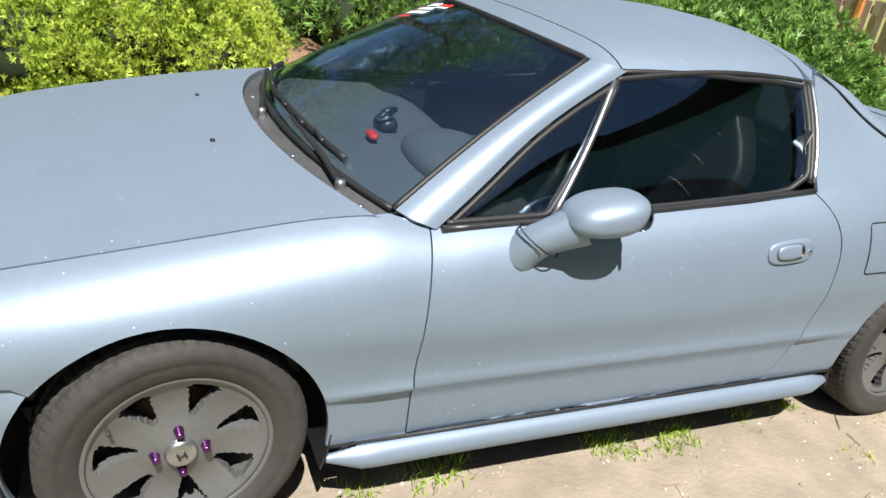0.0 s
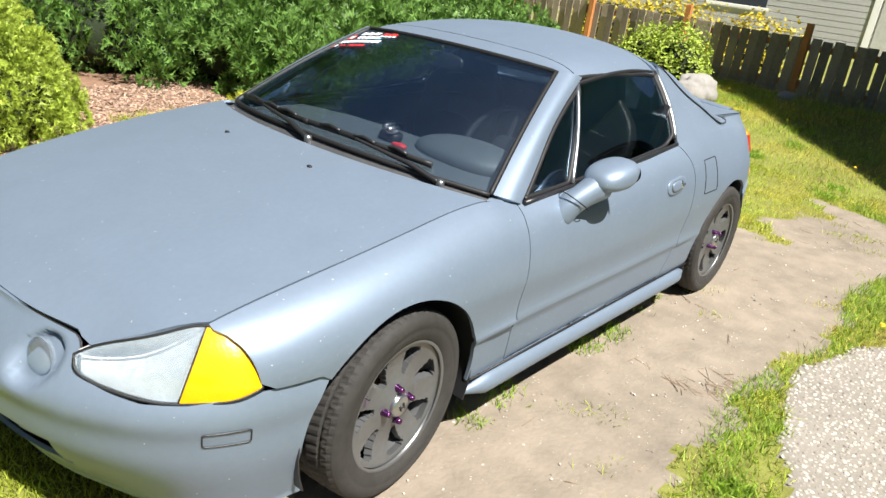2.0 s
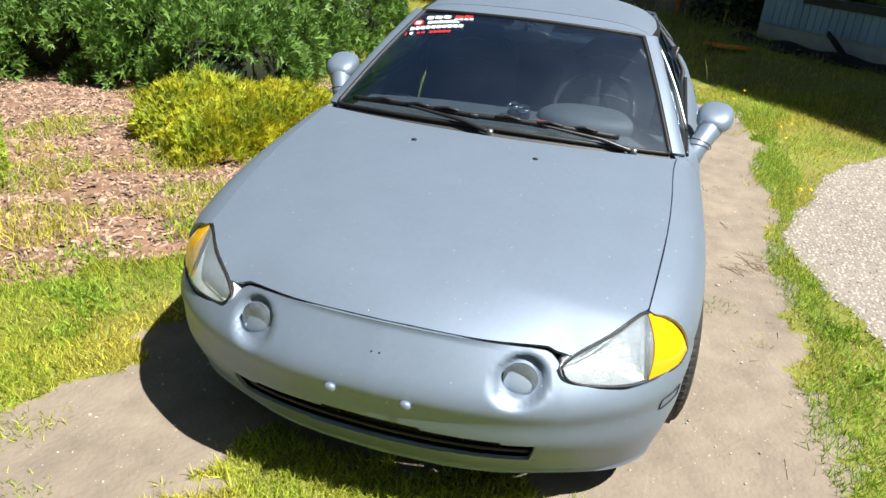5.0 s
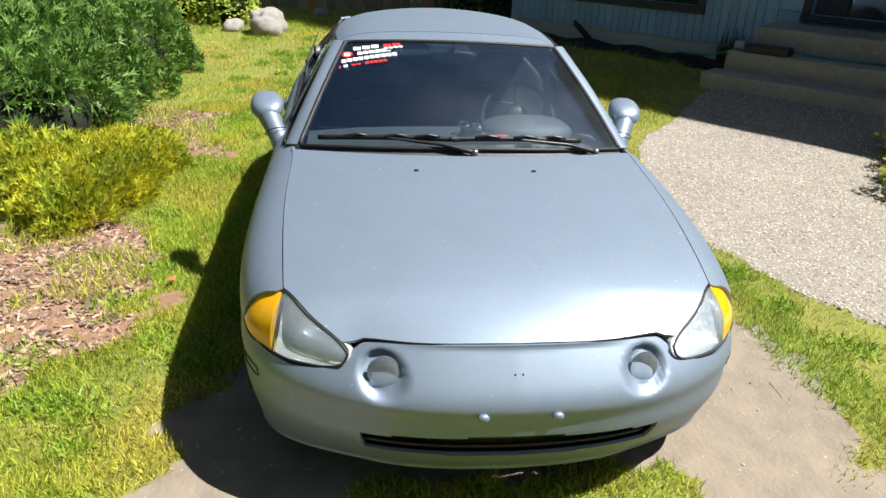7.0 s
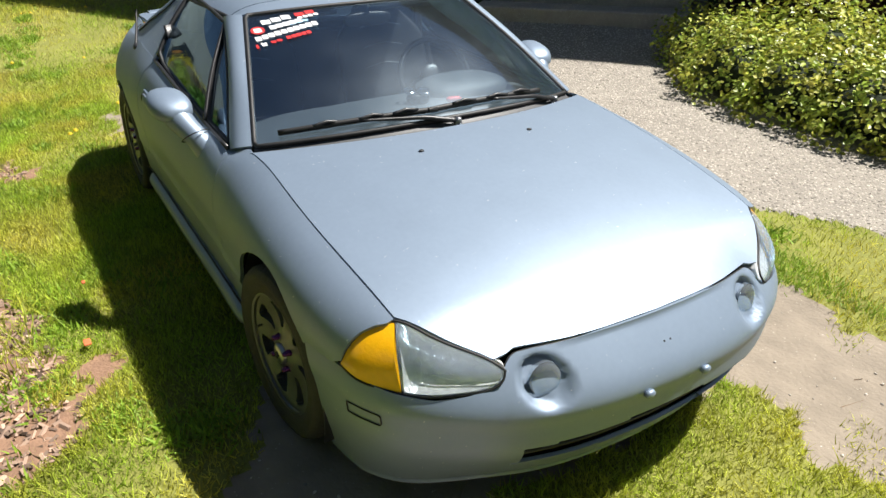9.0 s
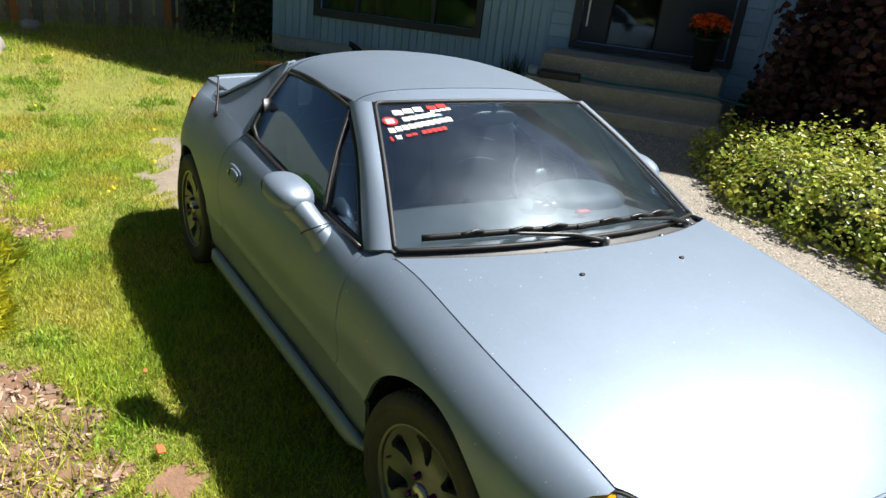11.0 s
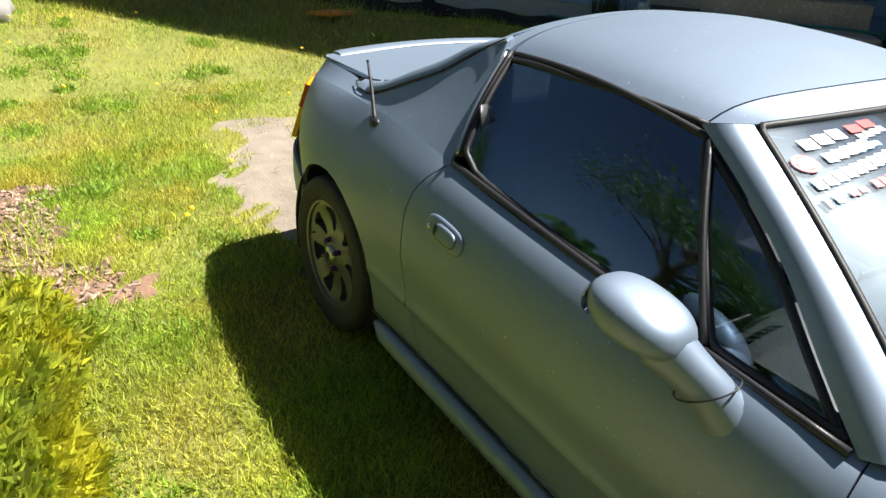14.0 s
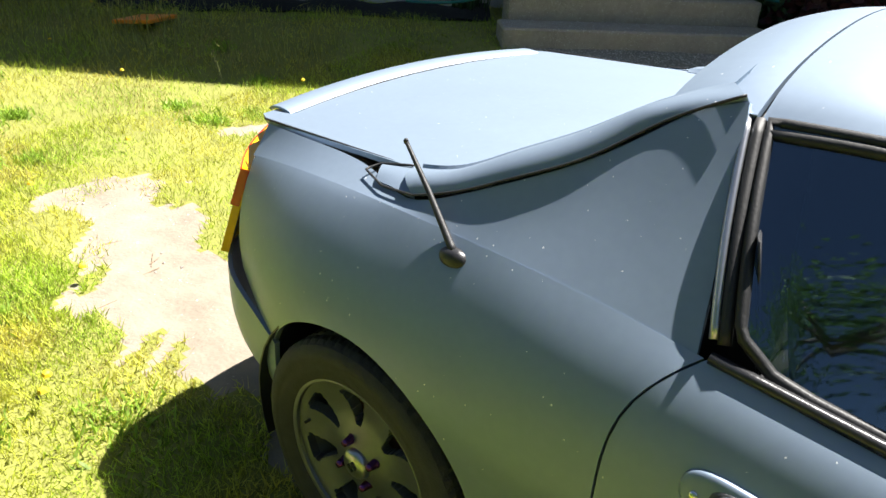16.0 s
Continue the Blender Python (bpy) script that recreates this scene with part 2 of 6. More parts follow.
def blob(centre, size, power=2.6, nu=24, nv=14, bm=None, warp=None):
    """A rounded box, from a superellipsoid."""
    bm = bm or bmesh.new()
    sg = lambda v: math.copysign(abs(v) ** (2 / power), v)
    rows = []
    for j in range(nv + 1):
        b = -math.pi / 2 + math.pi * j / nv
        row = []
        for i in range(nu):
            a = 2 * math.pi * i / nu
            p = Vector((sg(math.cos(b)) * sg(math.cos(a)) * size[0] / 2, sg(math.cos(b)) * sg(math.sin(a)) * size[1] / 2, sg(math.sin(b)) * size[2] / 2))
            if warp:
                p = warp(p)
            row.append(bm.verts.new(p + Vector(centre)))
        rows.append(row)
    for j in range(nv):
        for i in range(nu):
            f = bm.faces.new((rows[j][i], rows[j][(i + 1) % nu], rows[j + 1][(i + 1) % nu], rows[j + 1][i]))
            f.smooth = True
    bmesh.ops.remove_doubles(bm, verts=bm.verts, dist=1e-5)
    return bm


# ---- the car: nose towards -x, its right side towards +y, axles at x = -1.185 and 1.185 ----
car = thing("car", "two-door targa-top sports coupe in matte grey-blue paint, parked on dirt", "car")
ARCH, AXLE_Z = 0.335, 0.285
W2 = spline((-1.70, -1.64, -1.5, -1.185, -0.6, 0.0, 0.6, 1.185, 1.47, 1.62, 1.80), (0.765, 0.792, 0.825, 0.846, 0.842, 0.843, 0.845, 0.842, 0.810, 0.757, 0.675))
Z2 = spline((-1.7, -1.185, -0.6, 0.6, 1.2, 1.8), (0.50, 0.55, 0.54, 0.55, 0.58, 0.58))
ZC = spline((-2.0, -1.95, -1.85, -1.7, -1.4, -1.05, -0.85, -0.7), (0.552, 0.583, 0.632, 0.684, 0.751, 0.808, 0.832, 0.843))
Y3 = spline((-1.69, -1.4, -1.05, -0.75, -0.61, -0.2, 0.2, 0.6, 1.0, 1.4, 1.8), (0.668, 0.692, 0.702, 0.71, 0.735, 0.748, 0.749, 0.742, 0.728, 0.70, 0.635))
Z3R = spline((-0.61, -0.2, 0.2, 0.45, 0.6, 1.0, 1.4, 1.8), (0.772, 0.789, 0.808, 0.828, 0.845, 0.858, 0.842, 0.78))


RIDGE_Y = spline((0.60, 0.70, 0.85, 0.967, 1.06, 1.157, 1.30, 1.5, 1.72), (0.536, 0.543, 0.608, 0.658, 0.683, 0.695, 0.650, 0.622, 0.60))
RIDGE_Z = spline((0.60, 0.70, 0.85, 0.967, 1.06, 1.157, 1.30, 1.5, 1.72), (1.136, 1.120, 1.015, 0.953, 0.908, 0.872, 0.872, 0.872, 0.860))


def hood_z(x, y):
    return ZC(x) - 0.045 * (abs(y) / 0.7) ** 2.2 - 0.22 * max(0.0, -1.75 - x) * min(1.0, abs(y) / 0.47) ** 2


def Z3(x):
    if x <= -0.75:
        return hood_z(x, Y3(x))
    if x >= -0.61:
        return Z3R(x)
    return mixv(hood_z(-0.75, Y3(-0.75)), Z3R(-0.61), (x + 0.75) / 0.14)


def section(x):
    """Half a cross-section from the sill up to the shoulder: y, z and the parameter 0 to 3."""
    y2, z2, y3, z3 = W2(x), Z2(x), Y3(x), Z3(x)
    k = min(max((x - 0.35) / 0.65, 0), 1)
    k = k * k * (3 - 2 * k)
    c = min(max((x + 1.0) / 0.25, 0), 1) * min(max((0.95 - x) / 0.4, 0), 1)
    ry, rz = RIDGE_Y(x), RIDGE_Z(x)
    rdy, rdz = (ry - y3) * 0.45, max(0.012, (rz - z3) * 0.45)
    rdz = min(rdz, (z3 - z2) * 0.6)
    out = []
    for t in (0, 0.25, 0.5, 0.75, 0.92, 1.0):
        out.append((mixv(y2 - 0.040 + 0.030 * t ** 0.7, y2 - 0.044 + 0.022 * t ** 0.7 + (0.018 if t > 0.95 else 0), c), 0.205 + 0.188 * t, t))
    for t in steps(6)[1:]:
        out.append((y2 - 0.010 * (1 - t) ** 2 + (0.004 + 0.007 * c) * math.sin(math.pi * t ** 0.6) * -1 + 0.006 * c * (1 - t) ** 2, 0.393 + (z2 - 0.393) * t, 1 + t))
    for t in steps(14)[1:]:
        q = 1 - t
        by = (y2, y2 + 0.002, mixv(mixv(y3, y2, 0.72), y3 - rdy, k), y3)
        bz = (z2, mixv(z2, z3, 0.45), mixv(mixv(z2, z3, 0.86), z3 - rdz, k), z3)
        w = (q ** 3, 3 * q * q * t, 3 * q * t * t, t ** 3)
        out.append((sum(a * b for a, b in zip(w, by)), sum(a * b for a, b in zip(w, bz)), 2 + t))
    return np.array(out)


SECTIONS = {}


def flank(x, s):
    k = round(x, 4)
    if k not in SECTIONS:
        SECTIONS[k] = section(x)
    a = SECTIONS[k]
    return Vector((x, float(np.interp(s, a[:, 2], a[:, 0])), float(np.interp(s, a[:, 2], a[:, 1]))))


def s_at(x, z):
    k = round(x, 4)
    if k not in SECTIONS:
        SECTIONS[k] = section(x)
    a = SECTIONS[k]
    return float(np.interp(z, a[:, 1], a[:, 2]))


def arch_z(x, cx, low):
    d = abs(x - cx)
    return AXLE_Z + math.sqrt(max(ARCH ** 2 - d * d, 0)) if d < ARCH else low


def side(v, sg):
    return Vector((v.x, v.y * sg, v.z))


GAP = 0.0022
front_low = linear((-1.69, -1.672, -1.655, -1.642, -1.634, -1.60, -1.45), (0.640, 0.632, 0.612, 0.575, 0.53, 0.510, 0.507))


def fender_low(x):
    if x < -1.452:
        return front_low(x)
    return max(arch_z(x, -1.185, 0.235), 0.235) if x < -0.85 else 0.235


door_front = spline((0, 0.35, 0.65, 0.85, 1.0), (-0.640, -0.650, -0.648, -0.636, -0.622))
door_rear = spline((0, 0.25, 0.5, 0.75, 0.9, 1.0), (0.545, 0.60, 0.632, 0.645, 0.625, 0.565))


def quarter_low(x):
    if x > 1.475:
        return mixv(0.455, 0.535, (x - 1.475) / 0.29)
    return max(arch_z(x, 1.185, 0.235), 0.235)


def arch_steps(cx, a, b, n=40):
    return [x for x in (cx + ARCH * math.sin(q) for q in steps(n, -math.pi / 2, math.pi / 2)) if a < x < b]


def panel(x_left, x_right, low, us, hi=3.0, ws=steps(36), sg=1, bend=None):
    def f(u, w):
        a, b = x_left(w), x_right(w)
        x = a + (b - a) * u
        if bend:
            x += bend(x, w)
        s0 = s_at(x, low(x))
        return side(flank(x, max(s0, hi * w)), sg)
    return sheet(f, us, ws, 0.012)


for sg in (-1, 1):
    xs = steps(16, -1.69, -1.60) + steps(5, -1.60, -1.452)[1:] + arch_steps(-1.185, -1.452, -0.85) + [-0.8499] + steps(6, -0.84, -0.632)
    part("front_fender", panel(lambda w: -1.69, lambda w: -0.632, fender_low, [(x + 1.69) / (1.69 - 0.632) for x in xs], sg=sg, bend=lambda x, w: (door_front(w) + 0.628) * min(1, max(0, (x + 0.83) / 0.16))), PAINT, car)
    door = part("door", panel(lambda w: door_front(w), lambda w: door_rear(w) - GAP, lambda x: 0.235, steps(34), sg=sg, ws=steps(28)), PAINT, car)

    def quarter(u, w):
        a = door_rear(w) + GAP
        xs0 = QX[int(round(u))]
        x = a + (xs0 - 0.53) / (1.765 - 0.53) * (1.765 - a) if xs0 < 0.84 else xs0
        if xs0 < 0.84:
            x = a + (xs0 - 0.53) / (0.84 - 0.53) * (0.84 - a)
        s0 = s_at(x, quarter_low(x))
        return side(flank(x, max(s0, 3 * w)), sg)
    QX = steps(9, 0.53, 0.84) + [0.8499] + arch_steps(1.185, 0.8502, 1.475) + steps(8, 1.475, 1.705)
    part("rear_quarter_panel", sheet(quarter, list(range(len(QX))), steps(36), 0.012), PAINT, car)
    # black sheet added behind the gaps, its colour standing for their shade
    shell = sheet(lambda u, w: side(flank(u, w) - Vector((0, 0.022, 0.006)), sg), steps(8, -0.80, 0.80), steps(6, 0.1, 2.96), 0.004)
    part("gap_backing", shell, TRIM, car)
    # wheel wells
    for cx in (-1.185, 1.185):
        well = sheet(lambda u, w: Vector((cx + (ARCH + 0.012) * math.cos(u), sg * w, AXLE_Z + (ARCH + 0.004) * math.sin(u))),
                     steps(24, -0.35, math.pi + 0.35), steps(2, 0.50, 0.815), 0.004)
        part("wheel_well", well, TRIM, car)
        bm = lathe([(0.0, 0), (ARCH + 0.02, 0)], 32)
        part("well_backing", bm, TRIM, car, m=pose(cx, sg * 0.50, AXLE_Z))
    # sill moulding
    def skirt(u, w):
        q = mixv(-1.9, 1.75, w)
        x = mixv(-0.845, 0.86, u)
        end = min(1.0, 14 * min(u, 1 - u) + 0.25)
        return Vector((x, sg * (W2(x) - 0.045 + 0.042 * end * math.cos(q)), 0.188 + 0.040 * end * math.sin(q)))
    part("side_skirt", sheet(skirt, steps(40), steps(12), 0.004, core=(0, 0, 0.4)), PAINT_PLAIN, car)
    bm = tube(lambda t: Vector((mixv(-0.84, 0.855, t), sg * (W2(0) - 0.028), 0.236)), 4, 0.004, 6)
    part("sill_seam", bm, BLACK, car)

# hood
OUT = path3([(-2.045, 0.0, 0), (-2.032, 0.22, 0), (-1.985, 0.43, 0), (-1.90, 0.60, 0), (-1.79, 0.725, 0), (-1.65, 0.798, 0), (-1.50, 0.827, 0), (-1.425, 0.837, 0)])
INSET = spline((0.15, 0.18, 0.215, 0.26, 0.34, 0.40, 0.44, 0.47, 0.51, 0.58), (0.125, 0.102, 0.078, 0.048, 0.014, 0.008, 0.0, 0.011, 0.042, 0.105))
PHI_Y = [OUT(t).y for t in steps(100)]
PHI_X = [OUT(t).x for t in steps(100)]
TOP_Z = linear((0.0, 0.2, 0.3, 0.42, 0.465, 0.483, 0.494, 0.503, 0.516, 0.545, 0.59, 0.655, 0.73, 0.79, 0.83), (0.590, 0.587, 0.583, 0.578, 0.574, 0.566, 0.553, 0.534, 0.518, 0.506, 0.496, 0.486, 0.489, 0.502, 0.507))


def bumper_at(t, z):
    p = OUT(t)
    d = OUT(min(t + 0.01, 1)) - OUT(max(t - 0.01, 0))
    nrm = Vector((-d.y, d.x, 0)).normalized()
    nrm = Vector((-abs(nrm.x), abs(nrm.y), 0)) if t > 0.01 else Vector((-1, 0, 0))
    k = min(max((p.y - 0.45) / 0.35, 0), 1)
    q = p - nrm * INSET(z) * (1 - 0.62 * k * k)
    # scoop round the fog lamp
    r = math.hypot((q.y - 0.378) / 1.10, z - 0.506)
    if r < 0.060:
        q.x += 0.030 * min(1, (1 - r / 0.060) * 4.0)
    q.z = z
    return q


TOPS = [bumper_at(t, TOP_Z(OUT(t).y)) for t in steps(100)]


def bumper_top(y):
    """The bumper's upper edge at y metres from the middle."""
    ys = [p.y for p in TOPS]
    return Vector([float(np.interp(y, ys, [p[i] for p in TOPS])) for i in range(3)])


front = part("front_bumper", bmesh.new(), PAINT, car)
bm = bmesh.new()


def opening(u, w):
    t = abs(u)
    z = 0.136 + (TOP_Z(OUT(t).y) - 0.136) * w
    y = OUT(t).y
    return not (y < 0.455 and 0.245 < z < 0.345 - 0.02 * (y / 0.45) ** 2)


def fascia(u, w):
    t = abs(u)
    zt = TOP_Z(OUT(t).y)
    z = 0.136 + (zt - 0.136) * w
    if t > 0.75:
        # the rear edge follows the wheel arch
        xe = -1.185 - math.sqrt(max(0.0, (ARCH + 0.004) ** 2 - (z - AXLE_Z) ** 2))
        te = float(np.interp(xe, PHI_X, steps(100)))
        t = 0.75 + (t - 0.75) / 0.25 * (te - 0.75)
    v = bumper_at(t, z)
    return Vector((v.x, math.copysign(v.y, u) if v.y else 0, v.z))


tmp = sheet(fascia, steps(150, -1, 1), steps(60), 0.010, core=(-1.2, 0, 0.4), keep=opening, along_x=False)
tmp.to_mesh(front.data)
tmp.free()
# grille: dark cavity, lip and slats
grille = part("grille_cavity", sheet(lambda u, w: Vector((OUT(abs(u)).x + 0.10, math.copysign(OUT(abs(u)).y, u), mixv(0.20, 0.38, w))), steps(24, -0.60, 0.60), steps(2), 0.004), TRIM, front)
for z in (0.268, 0.30):
    part("grille_slat", tube(lambda t: Vector((OUT(abs(2 * t - 1) * 0.40).x + 0.075, math.copysign(OUT(abs(2 * t - 1) * 0.40).y, 2 * t - 1), z)), 30, 0.007, 6), TRIM, front)
for y in (-0.24, -0.12, 0, 0.12, 0.24):
    part("grille_bar", box(-1.950, -1.915, y - 0.006, y + 0.006, 0.25, 0.345, 0.002), TRIM, front)
for zz, nm in ((0.350, "opening_lip"), (0.243, "opening_lip")):
    part(nm, tube(lambda t: Vector((bumper_at(abs(2 * t - 1) * 0.385, zz).x + 0.012, math.copysign(OUT(abs(2 * t - 1) * 0.385).y, 2 * t - 1), zz)), 30, 0.006, 6), PAINT_PLAIN, front)
# plate studs and small holes
for sg in (-1, 1):
    p = bumper_at(0.05, 0.43)
    part("plate_stud", blob((p.x - 0.004, sg * 0.105, 0.425), (0.022, 0.034, 0.026), 2.2, 12, 8), PAINT_PLAIN, front)
    p = bumper_at(0.02, 0.525)
    part("screw_hole", blob((p.x + 0.001, 0.002 + sg * 0.011, 0.525), (0.006, 0.007, 0.007), 2, 8, 6), BLACK, front)
    fog = part("fog_lamp", lathe([(0.0, -0.004), (0.03, -0.002), (0.043, 0.004), (0.046, 0.02)], 32, axis="x"), LENS, front, "round clear fluted fog lamp", pose(-1.950, sg * 0.378, 0.514, 0, 12, sg * -8))
    part("fog_reflector", lathe([(0.0, 0.03), (0.03, 0.024), (0.045, 0.008)], 32, axis="x"), FOG_BOWL, fog)
    # side marker outline pressed into the bumper
    def marker(t):
        q = 2 * math.pi * t
        lx, lz = 0.058 * max(-1, min(1, 1.2 * math.cos(q))), 0.018 * max(-1, min(1, 1.5 * math.sin(q)))
        v = bumper_at(float(np.interp(-1.708 + lx * 0.86, PHI_X, steps(100))), 0.402 + lz)
        return side(v + Vector((0, 0.002, 0)), sg)
    part("side_marker_edge", tube(marker, 60, 0.0020, 6, True), TRIM, front)

UP = path3([(-1.905, 0.474, 0.552), (-1.885, 0.490, 0.566), (-1.835, 0.545, 0.594), (-1.762, 0.612, 0.622), (-1.69, 0.668, 0.641), (-1.656, 0.722, 0.618), (-1.637, 0.768, 0.572), (-1.630, 0.794, 0.520)])


def hood_front(y):
    if y < 0.455:
        v = bumper_top(y)
        return v.x + 0.007, y
    t = (y - 0.455) / (0.668 - 0.455)
    p = UP(t * 0.60)
    return p.x + 0.008, min(p.y, 0.668)


def hood_at(u, w):
    a = abs(u)
    fx, fy = hood_front(a * 0.668)
    rx, ry = -0.925 + 0.175 * a ** 2.2, a * 0.708
    x = mixv(fx, rx, w)
    y = mixv(fy, ry, w) + a * 0.012 * math.sin(math.pi * w)
    y = min(y, Y3(x) - 0.004) if x > -1.69 else y
    return Vector((x, math.copysign(y, u), hood_z(x, y) + 0.001))


hood = part("hood", sheet(hood_at, steps(56, -1, 1), steps(44), 0.014, core=(0, 0, 0.3)), PAINT, car, "matte hood with pale dust specks")
for sg in (-1, 1):
    part("washer_nozzle", blob((-1.05, sg * 0.224, hood_z(-1.05, 0.224) + 0.003), (0.014, 0.02, 0.008), 2.4, 12, 8), BLACK, hood)

part("hood_seam", tube(lambda t: (lambda v: Vector((v.x + 0.005, math.copysign(v.y, 2 * t - 1), v.z - 0.004)))(bumper_top(abs(2 * t - 1) * 0.462)), 60, 0.0030, 6), BLACK, car)

# headlamps
LOW = path3([(-1.905, 0.474, 0.552), (-1.912, 0.486, 0.528), (-1.902, 0.520, 0.508), (-1.872, 0.585, 0.497), (-1.82, 0.66, 0.487), (-1.745, 0.732, 0.490), (-1.68, 0.778, 0.500), (-1.630, 0.794, 0.517)])
for sg in (-1, 1):
    lamp = part("headlamp", sheet(lambda u, w: side(mixv(LOW(mixv(0, 0.60, u)), UP(mixv(0, 0.60, u)), w) + Vector((-0.022, 0.018, 0.012)) * math.sin(math.pi * w) * math.sin(math.pi * min(1, u * 0.7)), sg), steps(24), steps(12), 0.003), LENS, car, "clear fluted headlamp lens")
    part("reflector", sheet(lambda u, w: side(mixv(LOW(mixv(0.02, 0.595, u)), UP(mixv(0.02, 0.595, u)), w) + Vector((0.05, -0.045, -0.01)) * (math.sin(math.pi * w) * math.sin(math.pi * u)) ** 0.5 + Vector((0.008, -0.006, 0)), sg), steps(24), steps(14), 0.003), REFLECTOR, lamp)
    part("turn_signal", sheet(lambda u, w: side(mixv(LOW(mixv(0.605, 1, u)), UP(mixv(0.605, 1, u)), w) + Vector((-0.014, 0.020, 0.008)) * math.sin(math.pi * w) * math.sin(math.pi * (0.7 + 0.3 * u) * 0.98), sg), steps(16), steps(12), 0.02), AMBER, car, "bright amber turn signal lens")
    part("lamp_seal", tube(lambda t: side(LOW(t * 2) if t < 0.5 else UP(2 - 2 * t), sg), 80, 0.0035, 6, True), BLACK, lamp)
    part("lamp_divider", tube(lambda t: side(mixv(LOW(0.602), UP(0.602), t), sg), 6, 0.003, 6), BLACK, lamp)

# windscreen and cowl
def ws_at(u, w):
    a = abs(u)
    b = Vector((-0.865 + 0.165 * a ** 2.2, 0.682 * u, 0.836 - 0.040 * a ** 2))
    t = Vector((-0.200 + 0.065 * a ** 2, 0.497 * u, 1.152 - 0.022 * a ** 2))
    return mixv(b, t, w) + Vector((-0.012, 0, 0.028)) * math.sin(math.pi * w) * (1 - 0.55 * a ** 4)


screen = part("windscreen", sheet(ws_at, steps(30, -1, 1), steps(20), 0.005, core=(0, 0, 0.5)), WINDSCREEN, car, "dark reflective windscreen with stickers in one upper corner")
part("windscreen_seal", tube(polyline([ws_at(u, 0) for u in steps(16, -1, 1)] + [ws_at(1, w) for w in steps(12)] + [ws_at(u, 1) for u in steps(16, 1, -1)] + [ws_at(-1, w) for w in steps(12, 1, 0)]), 140, 0.009, 6), BLACK, screen)


def cowl_at(u, w):
    a = abs(u)
    h = hood_at(u, 1.0) + Vector((0.004, 0, -0.014))
    g = ws_at(u, 0.0) + Vector((0.004, 0, -0.006))
    return mixv(h, g, w) - Vector((0, 0, 0.012)) * math.sin(math.pi * w)


cowl = part("wiper_cowl", sheet(cowl_at, steps(40, -1, 1), steps(6), 0.006, core=(0, 0, 0.3)), COWL, car, "weathered black plastic cowl")
for y in (-0.62, -0.33, -0.02, 0.22, 0.60):
    p = cowl_at(y / 0.69, 0.45)
    part("cowl_clip", blob((p.x, p.y, p.z + 0.003), (0.018, 0.018, 0.008), 2, 12, 6), ALU, cowl)


def wiper(py, tip_y, flip):
    base = cowl_at(py / 0.69, 0.5) + Vector((0, 0, 0.02))
    arm_end = ws_at(mixv(py, tip_y, 0.55) / 0.66, 0.045) + Vector((-0.02, 0, 0.022))
    w = part("wiper", tube(polyline([base, mixv(base, arm_end, 0.35) + Vector((0, 0, 0.012)), arm_end]), 16, lambda t: 0.010 - 0.005 * t, 6), TRIM, car, "black windscreen wiper")
    part("wiper_blade", tube(lambda t: ws_at(mixv(py + 0.06 * (1 if tip_y > py else -1), tip_y, t) / 0.672, 0.05 + 0.01 * math.sin(3 * t)) + Vector((-0.008, 0, 0.012)), 20, 0.008, 6, flat=1.4), BLACK, w)
    for t in (0.3, 0.5, 0.75):
        p = ws_at(mixv(py, tip_y, t) / 0.672, 0.055) + Vector((-0.012, 0, 0.02))
        part("blade_yoke", tube(polyline([p + Vector((0, -0.05, 0)), p + Vector((-0.004, 0, 0.010)), p + Vector((0, 0.05, 0))]), 6, 0.006, 6), TRIM, w)
    part("wiper_pivot", lathe([(0.0, 0.014), (0.012, 0.012), (0.014, 0.0), (0.014, -0.02)], 16, axis="z"), ALU, w, m=pose(*base))


wiper(-0.545, 0.08, 1)
wiper(-0.02, 0.60, 1)

# pillars, header, roof
RZ = spline((-0.22, -0.1, 0.1, 0.3, 0.5, 0.7), (1.158, 1.182, 1.211, 1.228, 1.226, 1.202))
RY = spline((-0.15, 0.1, 0.4, 0.66), (0.522, 0.546, 0.551, 0.530))


def roof_z(x, y):
    e = abs(y) / RY(x)
    k = 0.045 + 0.045 * min(max((x + 0.15) / 0.5, 0), 1)
    return RZ(x) - k * (0.75 * e ** 2 + 0.25 * e ** 8)


def roof_at(u, w, x0, x1, edge=0.0):
    a = abs(u)
    x = mixv(x0 + 0.055 * a ** 2, x1, w)
    y = u * RY(x)
    return Vector((x, y, roof_z(x, y) - edge * a ** 12))


part("targa_roof", sheet(lambda u, w: roof_at(u, w, -0.098, 0.635, 0.02), steps(40, -1, 1), steps(20), 0.014, core=(0, 0, 0.6)), PAINT, car, "removable matte targa roof panel")
part("windscreen_header", sheet(lambda u, w: mixv(ws_at(u, 1) + Vector((0.006, 0, 0.004)), roof_at(u, 0, -0.103, 0.6, 0.02), w), steps(40, -1, 1), steps(4), 0.012, core=(0, 0, 0.6)), PAINT, car)
part("rear_roof_bar", sheet(lambda u, w: Vector((mixv(0.64, 0.79, w), u * (RY(0.64) - 0.015 * w), roof_z(mixv(0.64, 0.70, w), u * (RY(0.64) - 0.015 * w)) - 0.030 * w ** 2)), steps(40, -1, 1), steps(6), 0.012, core=(0, 0, 0.6)), PAINT, car)

